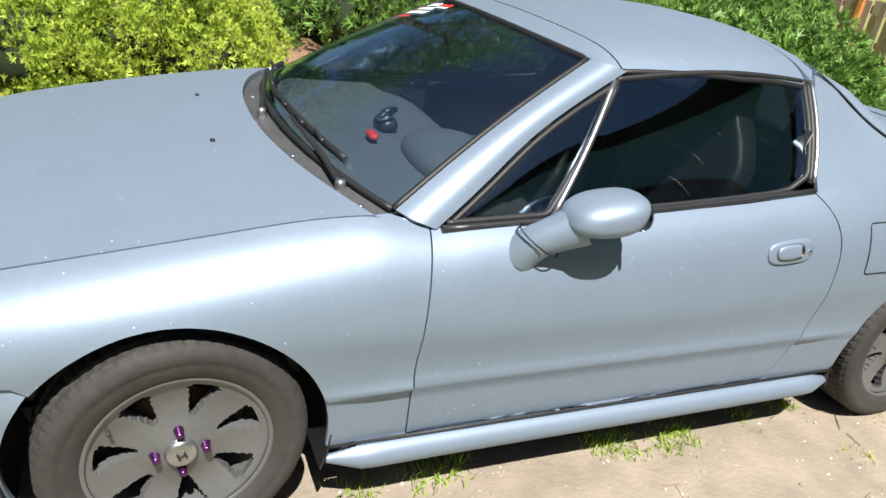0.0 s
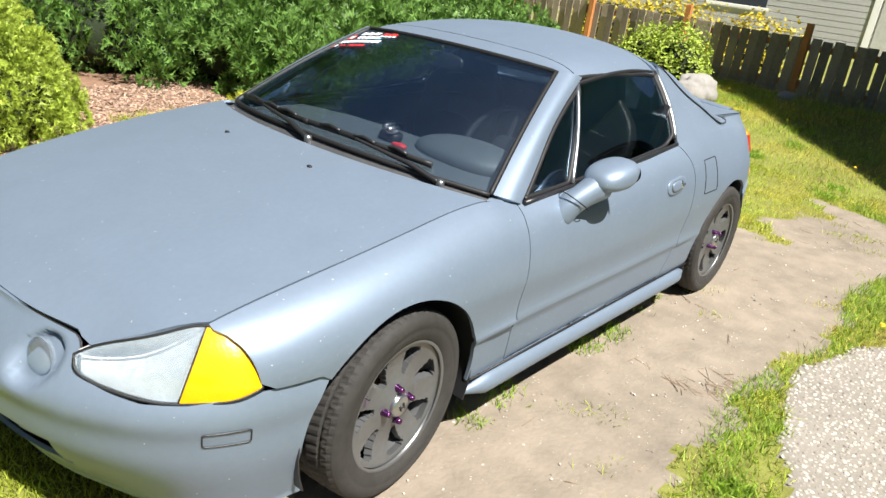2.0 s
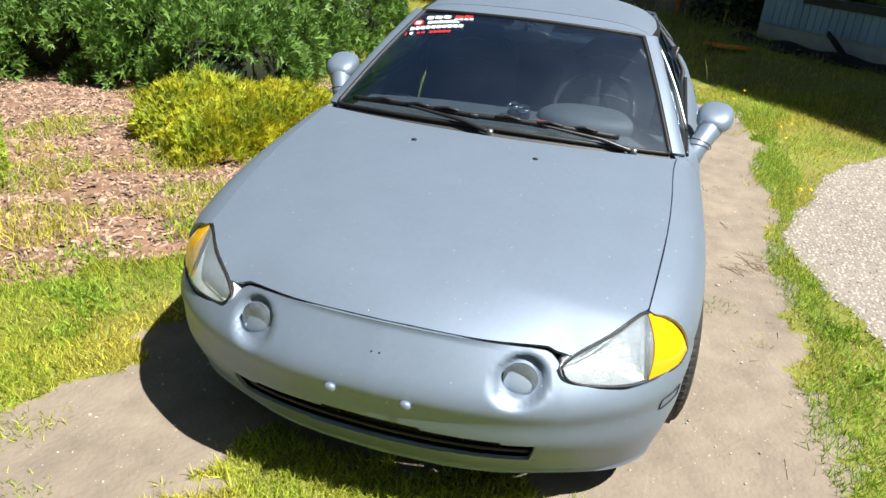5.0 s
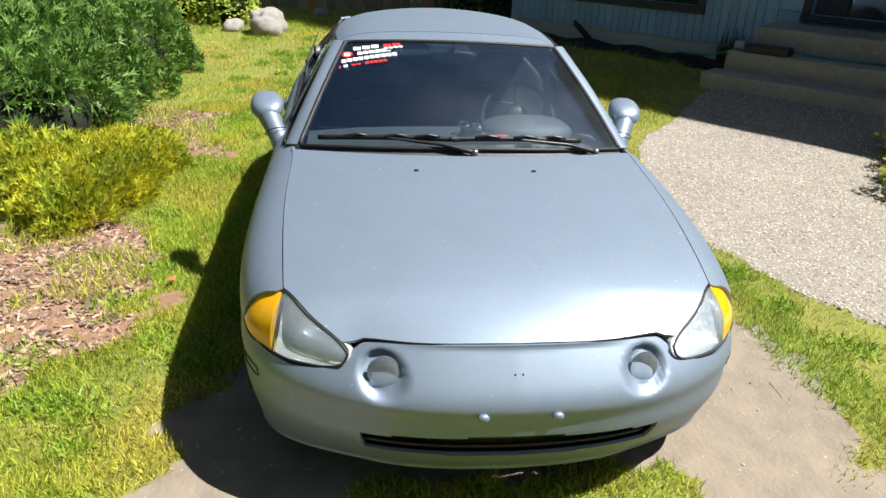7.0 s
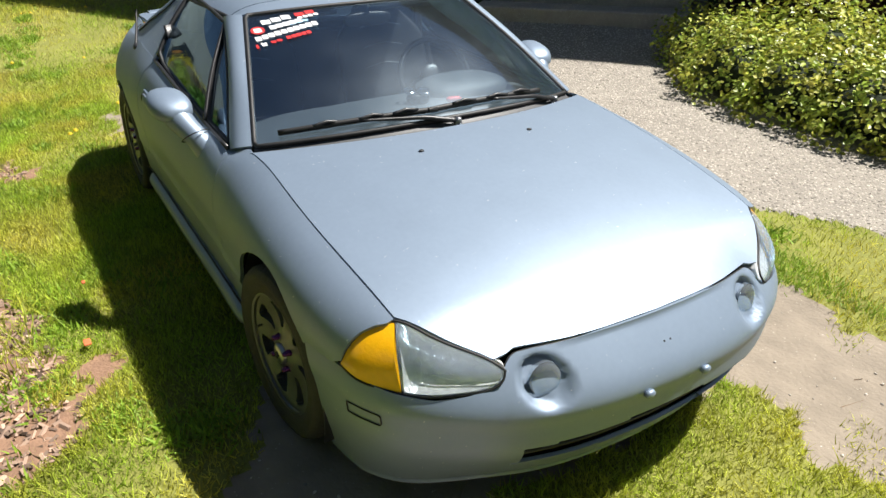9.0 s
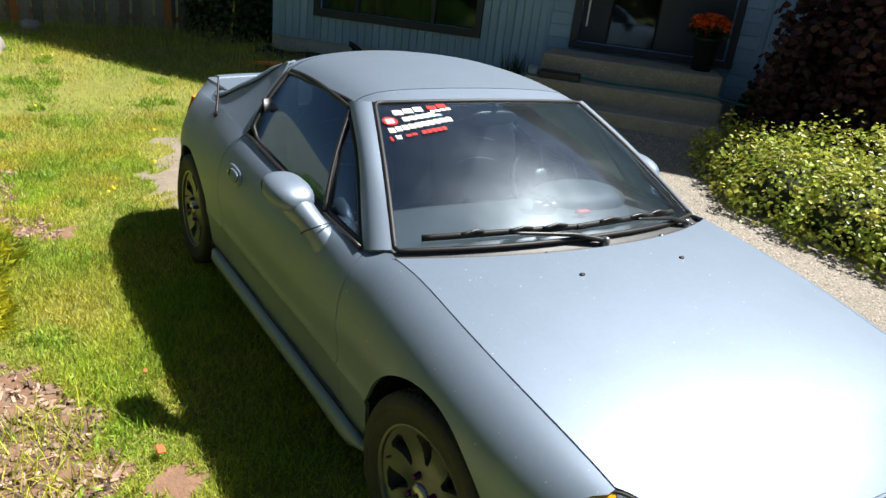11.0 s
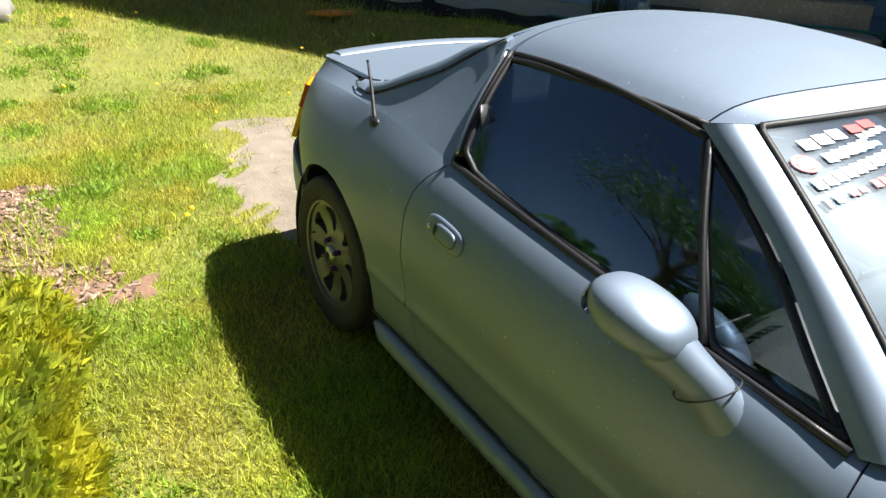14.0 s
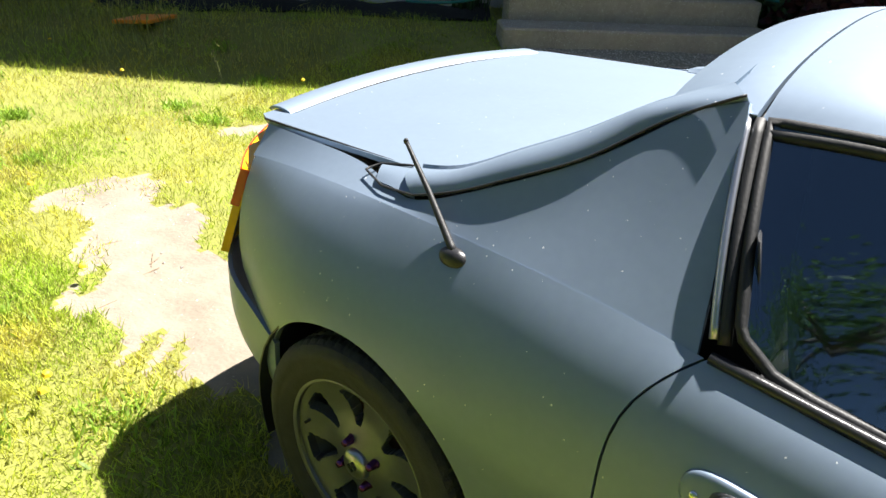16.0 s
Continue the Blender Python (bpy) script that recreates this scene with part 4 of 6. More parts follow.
for sg in (-1, 1):
    y = sg * 0.36
    seat = part("seat", blob((0.16, y, 0.44), (0.54, 0.50, 0.17), 3.4, 28, 12), LEATHER, car, "dark grey leather bucket seat with pale stitching")
    part("seat_back", blob((0, 0, 0), (0.15, 0.50, 0.78), 3.0, 36, 28, warp=lambda p: Vector((p.x - 0.05 * (abs(p.y) / 0.25) ** 3 - 0.05 * max(0, p.z - 0.2), p.y * (1 - 0.50 * min(1, max(0, (p.z - 0.08) / 0.16)) ** 1.5), p.z))), LEATHER, seat, m=pose(0.45, y, 0.755, 0, 16, 0))
    for k, z in enumerate((-0.05, 0.05, 0.15)):
        part("seat_stitch", tube(lambda t: Vector((-0.0755, mixv(-0.12, 0.12, t), z + 0.02 * math.sin(math.pi * t))), 10, 0.0022, 5), STITCH, seat, m=pose(0.45, y, 0.755, 0, 16, 0))
    for q in (-1, 1):
        part("seat_bolster", tube(lambda t: Vector((0.36 - 0.50 * t, y + q * 0.225, 0.50 + 0.02 * math.sin(3 * t))), 8, 0.055, 10), LEATHER, seat)
    # belt and buckle
    belt = part("seat_belt", tube(polyline([(0.56, sg * 0.66, 1.0), (0.50, sg * 0.64, 0.70), (0.44, sg * 0.62, 0.42)]), 10, 0.022, 6, flat=0.12), TRIM, car)
    part("belt_tongue", box(0.46, 0.475, sg * 0.63 - 0.02, sg * 0.63 + 0.02, 0.60, 0.66, 0.004), CHROME, belt)
    part("door_card", box(-0.60, 0.56, sg * 0.735 - 0.02, sg * 0.735 + 0.02, 0.30, 0.765, 0.012), TRIM, car)
    part("armrest", blob((0.12, sg * 0.69, 0.58), (0.50, 0.09, 0.10), 3, 16, 8), TRIM, car)
part("rear_shelf", box(0.62, 0.80, -0.55, 0.55, 0.885, 0.905, 0.006), CARPET, car)
mirror_in = part("interior_mirror", blob((-0.20, 0, 1.085), (0.03, 0.22, 0.06), 2.8, 20, 10), TRIM, car)
part("mirror_arm", tube(polyline([(-0.215, 0, 1.14), (-0.20, 0, 1.10)]), 3, 0.008, 6), TRIM, mirror_in)
# small things on the dashboard
phone = part("dash_mount", blob((-0.52, -0.06, 0.815), (0.07, 0.10, 0.05), 2.6, 14, 8), TRIM, car, "small gadget mount on the dashboard")
part("mount_ring", lathe([(0.02, 0.0), (0.028, 0.004), (0.028, 0.010), (0.02, 0.012)], 20, axis="z"), CHROME, phone, m=pose(-0.53, -0.08, 0.838, 0, -20, 0))
part("mount_ring", lathe([(0.02, 0.0), (0.028, 0.004), (0.028, 0.010), (0.02, 0.012)], 20, axis="z"), CHROME, phone, m=pose(-0.50, -0.03, 0.838, 0, -20, 0))
part("dash_lighter", blob((-0.60, -0.18, 0.815), (0.03, 0.07, 0.02), 3, 12, 6), RED, car, "small red plastic gadget on the dashboard")
part("sun_visor", box(-0.12, 0.0, -0.45, -0.10, 1.10, 1.115, 0.004), DASH, car)
part("sun_visor", box(-0.12, 0.0, 0.10, 0.45, 1.10, 1.115, 0.004), DASH, car)
part("headliner", sheet(lambda u, w: roof_at(u * 0.96, w, -0.10, 0.70) - Vector((0, 0, 0.025)), steps(12, -1, 1), steps(8), 0.004, core=(0, 0, 0.6)), DASH, car)


# windscreen stickers: on the glass, by its own coordinates
def on_glass(y, w, lift=0.004):
    """A point of the screen's outer face at y metres across and w up."""
    half = mixv(0.682, 0.497, w)
    return ws_at(y / half, w) + Vector((-0.35, 0, 0.94)) * lift


def decal(name, quads, mat, label=""):
    """Flat strokes (y0, w0, y1, w1, thickness in metres) on the glass."""
    bm = bmesh.new()
    for y0, w0, y1, w1, th in quads:
        L = max(0.001, math.hypot(y1 - y0, (w1 - w0) * 0.72))
        ny, nw = -(w1 - w0) * 0.72 / L * th / 2, (y1 - y0) / L * th / 2 / 0.72
        for t0, t1 in zip(steps(3), steps(3)[1:]):
            c = []
            for t, s in ((t0, -1), (t1, -1), (t1, 1), (t0, 1)):
                c.append(bm.verts.new(on_glass(mixv(y0, y1, t) + s * ny, mixv(w0, w1, t) + s * nw)))
            bm.faces.new(c)
    return part(name, bm, mat, screen, label)


def word(strokes, mat, label=""):
    for k in strokes:
        decal("sticker_bar", [k], mat, label)


def bars(y0, y1, w, h, n, slope=0.0, fill=0.72):
    """A word as plain bars."""
    out = []
    for k in range(n):
        a = mixv(y0, y1, (k + 0.14) / n)
        b = mixv(y0, y1, (k + 0.14 + fill) / n)
        c = w + slope * (a - y0)
        out.append((a, c, b, c, h))
    return out


word(bars(0.465, 0.345, 0.900, 0.030, 3, -0.28, 0.86), WHITE, "white lettering sticker shown as bars")
word(bars(0.330, 0.245, 0.935, 0.024, 2, -0.28, 0.86), RED)
word(bars(0.325, 0.235, 0.900, 0.016, 4, -0.28, 0.8), WHITE)
word(bars(0.445, 0.315, 0.842, 0.026, 5, -0.28, 0.9), WHITE)
word(bars(0.37, 0.290, 0.852, 0.014, 3, -0.28, 0.85), PALE_BLUE)
ring = [(0.487 + 0.021 * math.cos(q), 0.835 + 0.030 * math.sin(q), 0.487 + 0.021 * math.cos(q + 0.42), 0.835 + 0.030 * math.sin(q + 0.42), 0.009) for q in steps(15, 0, 6.283)[:-1]]
decal("sticker_ring", ring, RED)
decal("sticker_disc", [(0.487 - 0.014, 0.835, 0.487 + 0.014, 0.835, 0.028)], WHITE)
word(bars(0.515, 0.265, 0.758, 0.028, 10, -0.30, 0.86), WHITE, "white lettering sticker shown as bars")
for b in (bars(0.525, 0.513, 0.694, 0.024, 1), bars(0.470, 0.425, 0.710, 0.014, 2, -0.28, 0.8), bars(0.41, 0.31, 0.728, 0.020, 5, -0.28, 0.84)):
    word(b, RED, "red lettering sticker shown as bars")
decal("sticker_heart", [(0.502, 0.700, 0.484, 0.700, 0.018), (0.503, 0.712, 0.495, 0.712, 0.008), (0.491, 0.712, 0.483, 0.712, 0.008)], WHITE)


# ---- the plot: lawn, dirt track, pebbled path, mulch bed ----
def leaf_material(name, colour, vary=0.3, rough=0.55, light=0.35, tone=0.1, other=None, patch=1.6):
    """Leaves: each one its own shade, in patches of two colours if need be, with some light let through."""
    m = material(name, colour, rough, 0, 8, tone, island=vary)
    n, l = m.node_tree.nodes, m.node_tree.links
    if other:
        base = n["Principled BSDF"].inputs["Base Color"]
        tc, nz, mr, mc, sc = (n.new("ShaderNode" + k) for k in ("TexCoord", "TexNoise", "MapRange", "Mix", "VectorMath"))
        nz.inputs["Scale"].default_value, nz.inputs["Detail"].default_value = patch, 7
        l.new(tc.outputs["Object"], nz.inputs["Vector"])
        l.new(nz.outputs[0], mr.inputs["Value"])
        mr.inputs["From Min"].default_value, mr.inputs["From Max"].default_value = 0.40, 0.62
        sc.operation = "MULTIPLY"
        sc.inputs[1].default_value = tuple(b / a for a, b in zip(colour, other))
        mc.data_type = "RGBA"
        source = base.links[0].from_socket
        l.new(source, sc.inputs[0])
        l.new(mr.outputs[0], mc.inputs["Factor"])
        l.new(source, mc.inputs["A"])
        l.new(sc.outputs[0], mc.inputs["B"])
        l.new(mc.outputs["Result"], base)
    b, tr, mx = n["Principled BSDF"], n.new("ShaderNodeBsdfTranslucent"), n.new("ShaderNodeMixShader")
    l.new(b.inputs["Base Color"].links[0].from_socket, tr.inputs[0])
    mx.inputs[0].default_value = light
    l.new(b.outputs[0], mx.inputs[1])
    l.new(tr.outputs[0], mx.inputs[2])
    l.new(mx.outputs[0], n["Material Output"].inputs[0])
    return m


LAWN = material("lawn_thatch", (0.20, 0.205, 0.042), 0.95, 0, 9, 0.30, 0.6, 70)
DIRT = material("dry_packed_dirt", (0.245, 0.205, 0.158), 0.95, 0, 9, 0.32, 0.5, 55, spots=(60, 0.25, (0.36, 0.32, 0.26)))
MORTAR = material("aggregate_mortar", (0.25, 0.225, 0.19), 0.9, 0, 20, 0.2, 0.4, 90)
MULCH = material("bark_mulch", (0.23, 0.135, 0.085), 0.95, 0, 18, 0.4, 0.7, 60)
GRASS = leaf_material("grass_blade", (0.34, 0.46, 0.042), 0.55, 0.6, 0.35, 0.3, (0.54, 0.49, 0.075))
STRAW = leaf_material("dry_grass_blade", (0.46, 0.38, 0.14), 0.4, 0.7, 0.25, 0.2)
# near-black filler for shrub middles; their inner shade is put into this colour
CORE = material("painted_shade_core", (0.018, 0.028, 0.010), 0.95, 0, 12, 0.4, 0.6)
TALL = leaf_material("seed_grass", (0.30, 0.31, 0.10), 0.35, 0.7, 0.3)
CLOVER = leaf_material("lush_grass", (0.26, 0.40, 0.04), 0.35, 0.55, 0.3)
PEBBLE = material("river_pebble", (0.40, 0.36, 0.31), 0.75, 0, 30, 0.12, 0.1, 200, island=0.42)
CHIP = material("wood_chip", (0.33, 0.225, 0.165), 0.9, 0, 30, 0.2, island=0.6)
JUNIPER = leaf_material("juniper_spray", (0.13, 0.25, 0.045), 0.5, 0.6, 0.2)
CYPRESS = leaf_material("golden_cypress_spray", (0.35, 0.45, 0.055), 0.4, 0.6, 0.25)
GOLD = leaf_material("yellow_heath_sprig", (0.56, 0.54, 0.035), 0.5, 0.6, 0.35, 0.1, (0.36, 0.44, 0.045), 5.0)
BUSHLEAF = leaf_material("light_green_leaf", (0.30, 0.40, 0.06), 0.5, 0.4, 0.3, 0.1, (0.46, 0.44, 0.07), 7.0)
TREELEAF = leaf_material("tree_leaf", (0.07, 0.14, 0.03), 0.4, 0.5, 0.4)
MAROON = leaf_material("dark_red_maple_leaf", (0.05, 0.012, 0.014), 0.4, 0.5, 0.2)
DARKLEAF = leaf_material("dark_green_leaf", (0.04, 0.08, 0.025), 0.4, 0.5, 0.2)
BARK = material("bark", (0.11, 0.085, 0.065), 0.9, 0, 20, 0.35, 0.8, 40)
TWIG = material("dry_twig", (0.26, 0.19, 0.13), 0.9, 0, 20, 0.3)
STONE = material("grey_boulder", (0.30, 0.285, 0.265), 0.85, 0, 7, 0.28, 0.7, 22)
rng = np.random.default_rng(7)


def smooth(a, b, x):
    t = np.clip((x - a) / (b - a), 0, 1)
    return t * t * (3 - 2 * t)


def ripple(x, y):
    return 0.05 * np.sin(5.1 * x + 1.3 * y) + 0.035 * np.sin(11.7 * x - 7.3 * y + 1) + 0.03 * np.sin(19.1 * y + 13.3 * x) + 0.02 * np.sin(41 * x + 33 * y)


def ground_z(x, y):
    out = -0.704 * (x - 5.26) + 0.71 * (y + 4.26)
    rise = np.maximum(0.20 * smooth(3.6, 8.0, x), 0.20 * smooth(3.4, 1.0, out) * smooth(-2.0, 3.5, x))
    mound = 0.012 * np.sin(1.7 * x + 0.4) * np.sin(2.3 * y + 1.1)
    return rise + mound * smooth(1.0, 2.0, np.hypot(x / 2.2, y))


GX = (-8, -4, -2.5, -1.2, -0.97, -0.5, 0.0, 0.36, 0.6, 1.2, 1.55, 2.0, 2.5, 2.95, 3.7, 4.5)
GY = (-5.2, -3.6, -2.85, -2.22, -2.05, -1.8, -1.60, -1.51, -1.47, -1.58, -1.75, -1.9, -2.14, -2.6, -3.27, -4.2)
DL_X, DL_Y = (-6, -3.5, -1.8, -0.9, -0.4, 0.0, 0.6, 1.5, 3.0, 3.7, 4.0), (-1.0, -1.25, -1.42, -1.39, -1.42, -1.36, -1.44, -1.45, -1.5, -1.45, -0.9)
DR_X, DR_Y = (-6, -3.2, -2.0, -1.5, -1.1, -0.4, 0.8, 2.0, 3.0, 3.7, 4.0), (1.2, 1.35, 1.30, 1.10, 0.78, 0.55, 0.62, 0.78, 0.63, 0.42, -0.9)


def zone(x, y):
    """0 lawn, 1 dirt, 2 pebbled path, 3 mulch."""
    r = ripple(x, y)
    z = np.zeros(x.shape, int)
    dirt = (y > np.interp(x, DL_X, DL_Y) + r) & (y < np.interp(x, DR_X, DR_Y) + r * 1.6) & (x < 3.95 + r) & (x > -6)
    middle = (x < -1.80 + r) & (np.abs(y + 0.05) < 0.52 + r * 1.5)
    middle |= (x > 2.55 + r) & (y > -0.75 + r * 2) & (y < 0.12 + r * 2)
    z[dirt & ~middle] = 1
    mulch = (y > 1.75 + 3 * r + 0.25 * np.sin(2.2 * x)) & (x > -1.6) & (x < 3.1 + 2 * r) & (y < 5.5)
    mulch |= (np.hypot((x - 2.5) / 0.6, (y - 1.95) / 0.33) < 1 + 2 * r) | (np.hypot((x + 0.1) / 0.55, (y - 1.85) / 0.30) < 1 + 3 * r)
    z[mulch] = 3
    z[(y < np.interp(x, GX, GY) + 0.35 * r) & (x < 4.55 + r) & (x > -8) & (y > -7.2)] = 2
    return z


def axis_steps(a, b, d, far):
    inner = np.arange(a, b + d / 2, d)
    lo = a - np.array([0.2, 0.6, 1.5, 4, 10, 30, 90, far])
    hi = b + np.array([0.2, 0.6, 1.5, 4, 10, 30, 90, far])
    return np.r_[lo[::-1], inner, hi]


def bulk_mesh(name, verts, faces, mats, index=None, smooth_faces=True):
    """A mesh from arrays: verts (n, 3), faces (m, 3 or 4)."""
    me = bpy.data.meshes.new(name)
    k = faces.shape[1]
    me.vertices.add(len(verts))
    me.vertices.foreach_set("co", verts.astype(np.float32).ravel())
    me.loops.add(faces.size)
    me.loops.foreach_set("vertex_index", faces.astype(np.int32).ravel())
    me.polygons.add(len(faces))
    me.polygons.foreach_set("loop_start", np.arange(0, faces.size, k, dtype=np.int32))
    me.polygons.foreach_set("use_smooth", np.full(len(faces), smooth_faces))
    for m in mats:
        me.materials.append(m)
    if index is not None:
        me.polygons.foreach_set("material_index", index.astype(np.int32))
    me.update(calc_edges=True)
    me.validate()
    return me


ax, ay = axis_steps(-5.0, 9.0, 0.035, 400), axis_steps(-6.5, 5.0, 0.035, 400)
X, Y = np.meshgrid(ax, ay, indexing="ij")
ZONE = zone(X, Y)
Zg = ground_z(X, Y) + np.where(ZONE == 1, 0.006 * np.sin(9 * X + 4 * Y) * np.sin(13 * Y), 0) + np.where(ZONE == 2, 0.012, 0) + np.where(ZONE == 3, 0.010 * np.sin(23 * X) * np.sin(19 * Y), 0)
idx = np.arange(X.size).reshape(X.shape)
quads = np.stack([idx[:-1, :-1], idx[1:, :-1], idx[1:, 1:], idx[:-1, 1:]], -1).reshape(-1, 4)
xc, yc = (X[:-1, :-1] + X[1:, 1:]) / 2, (Y[:-1, :-1] + Y[1:, 1:]) / 2
tagged(new("ground", bulk_mesh("ground", np.stack([X, Y, Zg], -1).reshape(-1, 3), quads, [LAWN, DIRT, MORTAR, MULCH], zone(xc, yc).ravel())),
       "lawn with a dry dirt track, a pebbled path and a mulch bed", "ground", kind="structure")


def scatter(name, label, category, mat, template, tris, pos, scale, tilt=0.3, yaw=None, squash=None, parent=None, up=None):
    """Many copies of a small template in one mesh of kind stuff."""
    n = len(pos)
    template, tris = np.array(template, float), np.array(tris, int)
    a = rng.uniform(0, 2 * np.pi, n) if yaw is None else yaw
    bx, by = rng.normal(0, tilt, n), rng.normal(0, tilt, n)
    zdir = np.stack([bx, by, np.ones(n)], -1) if up is None else up + np.stack([bx, by, rng.normal(0, tilt, n)], -1)
    zdir /= np.linalg.norm(zdir, axis=1, keepdims=True)
    ref = np.stack([np.cos(a), np.sin(a), np.zeros(n) + 1e-3], -1)
    ydir = np.cross(zdir, ref)
    ydir /= np.linalg.norm(ydir, axis=1, keepdims=True) + 1e-9
    xdir = np.cross(ydir, zdir)
    sc = np.ones((n, 3)) * np.asarray(scale).reshape(n, -1)
    v = template[None] * sc[:, None, :]
    w = v[..., 0:1] * xdir[:, None] + v[..., 1:2] * ydir[:, None] + v[..., 2:3] * zdir[:, None] + pos[:, None]
    f = (tris[None] + (np.arange(n) * len(template))[:, None, None]).reshape(-1, tris.shape[1])
    ob = new(name, bulk_mesh(name, w.reshape(-1, 3), f, [mat], smooth_faces=False))
    if parent:
        ob.parent = parent
        ob["kind"] = "stuff"
        return ob
    return tagged(ob, label, category, kind="stuff")


def spread(n, x0, x1, y0, y1):
    p = np.stack([rng.uniform(x0, x1, n), rng.uniform(y0, y1, n)], -1)
    return p


def on_ground(p, lift=0.0):
    return np.c_[p, ground_z(p[:, 0], p[:, 1]) + lift]


BLADE, BLADE_F = [(-0.5, 0, 0), (0.5, 0, 0), (0.28, 0.10, 0.55), (-0.28, 0.10, 0.55), (0, 0.34, 1.0)], [(0, 1, 2), (0, 2, 3), (3, 2, 4)]
# lawn: short blades near, patchy and partly dry
p = np.r_[spread(390000, -4.2, 4.5, -2.6, 4.2), spread(150000, 3.5, 9.2, -5.0, 4.5), spread(170000, -3.2, 3.4, 0.7, 2.0), spread(50000, -3.2, -1.6, -0.8, 0.9)]
zp = zone(p[:, 0], p[:, 1])
keep = (zp == 0) & ~((np.abs(p[:, 1]) < 0.5) & (np.abs(p[:, 0]) < 1.75))
patch = 0.5 + 0.5 * np.sin(1.9 * p[:, 0] + 0.7) * np.sin(2.3 * p[:, 1] - 0.4) + 0.3 * np.sin(6.1 * p[:, 0] + 4.7 * p[:, 1])
keep &= rng.uniform(0, 1, len(p)) < 0.42 + 0.5 * np.clip(patch, 0, 1)
p = p[keep]
h = rng.uniform(0.022, 0.062, len(p)) * (0.75 + 0.4 * np.clip(patch[keep], 0, 1)) * (1 + 0.7 * smooth(4.5, 7.5, p[:, 0]))
scatter("lawn_grass", "short patchy yellow-green lawn grass", "grass", GRASS, BLADE, BLADE_F, on_ground(p, -0.004), np.stack([rng.uniform(0.0028, 0.0058, len(p)), h, h], -1), 0.6)
q = spread(150000, -4.2, 8.0, -2.4, 3.2)
dry = np.sin(3.1 * q[:, 0] + 1.7 * q[:, 1]) + np.sin(5.3 * q[:, 1] - 2.1 * q[:, 0] + 2) + 0.6 * np.sin(12 * q[:, 0] + 9 * q[:, 1])
q = q[(zone(q[:, 0], q[:, 1]) == 0) & (dry > 0.95) & ~((np.abs(q[:, 1]) < 0.5) & (np.abs(q[:, 0]) < 1.75))]
h = rng.uniform(0.02, 0.055, len(q))
scatter("dry_grass", "straw-coloured dry patches in the lawn", "grass", STRAW, BLADE, BLADE_F, on_ground(q, -0.002), np.stack([rng.uniform(0.0024, 0.0046, len(q)), h, h * 0.8], -1), 0.7)
# thin grass creeping over the bare dirt
q = spread(90000, -3.4, 4.0, -1.6, 1.4)
thin = np.sin(3.7 * q[:, 0] + 2.9 * q[:, 1]) + np.sin(7.1 * q[:, 1] - 5.3 * q[:, 0] + 1) + 0.8 * np.sin(15 * q[:, 0] + 12 * q[:, 1]) + 1.1 * smooth(2.3, 3.6, q[:, 0]) + 0.8 * smooth(-1.7, -2.4, q[:, 0])
q = q[(zone(q[:, 0], q[:, 1]) == 1) & (thin > 1.75 + rng.uniform(0, 1, len(q))) & ~((np.abs(q[:, 1]) < 0.75) & (np.abs(q[:, 0]) < 1.9))]
h = rng.uniform(0.012, 0.045, len(q))
scatter("track_grass", "thin patches of grass on the bare dirt", "grass", GRASS, BLADE, BLADE_F, on_ground(q, -0.003), np.stack([rng.uniform(0.0026, 0.005, len(q)), h, h], -1), 0.6)
# sparse tufts at the track's edges and under the sill
q = spread(130000, -4, 4.2, -2.4, 1.3)
edge = np.interp(q[:, 0], DL_X, DL_Y)
near = (np.abs(q[:, 1] - edge + 0.10) < 0.11 + 0.06 * np.sin(4 * q[:, 0])) & (zone(q[:, 0], q[:, 1]) != 2) & (q[:, 0] > -2.6)
sill = (np.abs(q[:, 1] + 0.72 + 0.05 * np.sin(6 * q[:, 0])) < 0.06) & (np.abs(q[:, 0] - 0.05) < 0.85) & (np.sin(9 * q[:, 0]) + np.sin(23 * q[:, 0]) > 0.1)
q = np.r_[q[near | sill], q[near | sill] + rng.normal(0, 0.03, (int((near | sill).sum()), 2))]
h = rng.uniform(0.02, 0.06, len(q))
scatter("edge_grass", "lush green grass and clover along the dirt track", "grass", CLOVER, BLADE, BLADE_F, on_ground(q, -0.004), np.stack([rng.uniform(0.003, 0.006, len(q)), h, h], -1), 0.5)
# broad weeds in clumps
cl = np.array([(-0.7, -1.62), (-0.35, -1.58), (-1.1, -1.78), (0.75, 1.75), (-0.6, 1.55), (0.1, 1.45), (1.5, 1.62), (3.3, 1.1), (3.0, 1.9), (4.2, 0.5), (5.0, 1.2), (3.9, 1.6), (4.9, 0.2), (-1.9, 1.75)])
cl = np.r_[cl, spread(46, -2.6, 7.0, 0.95, 1.75), spread(34, 2.4, 8.0, -1.6, 2.6)]
cl = cl[zone(cl[:, 0], cl[:, 1]) == 0]
q = np.repeat(cl, 170, 0) + rng.normal(0, 1, (len(cl) * 170, 2)) * np.repeat(rng.uniform(0.03, 0.09, len(cl)), 170)[:, None]
h = rng.uniform(0.03, 0.075, len(q))
scatter("lawn_weeds", "clumps of broad-leaved lawn weeds", "weeds", CLOVER, BLADE, BLADE_F, on_ground(q), np.stack([rng.uniform(0.008, 0.014, len(q)), h * 0.8, h * 0.8], -1), 0.8)
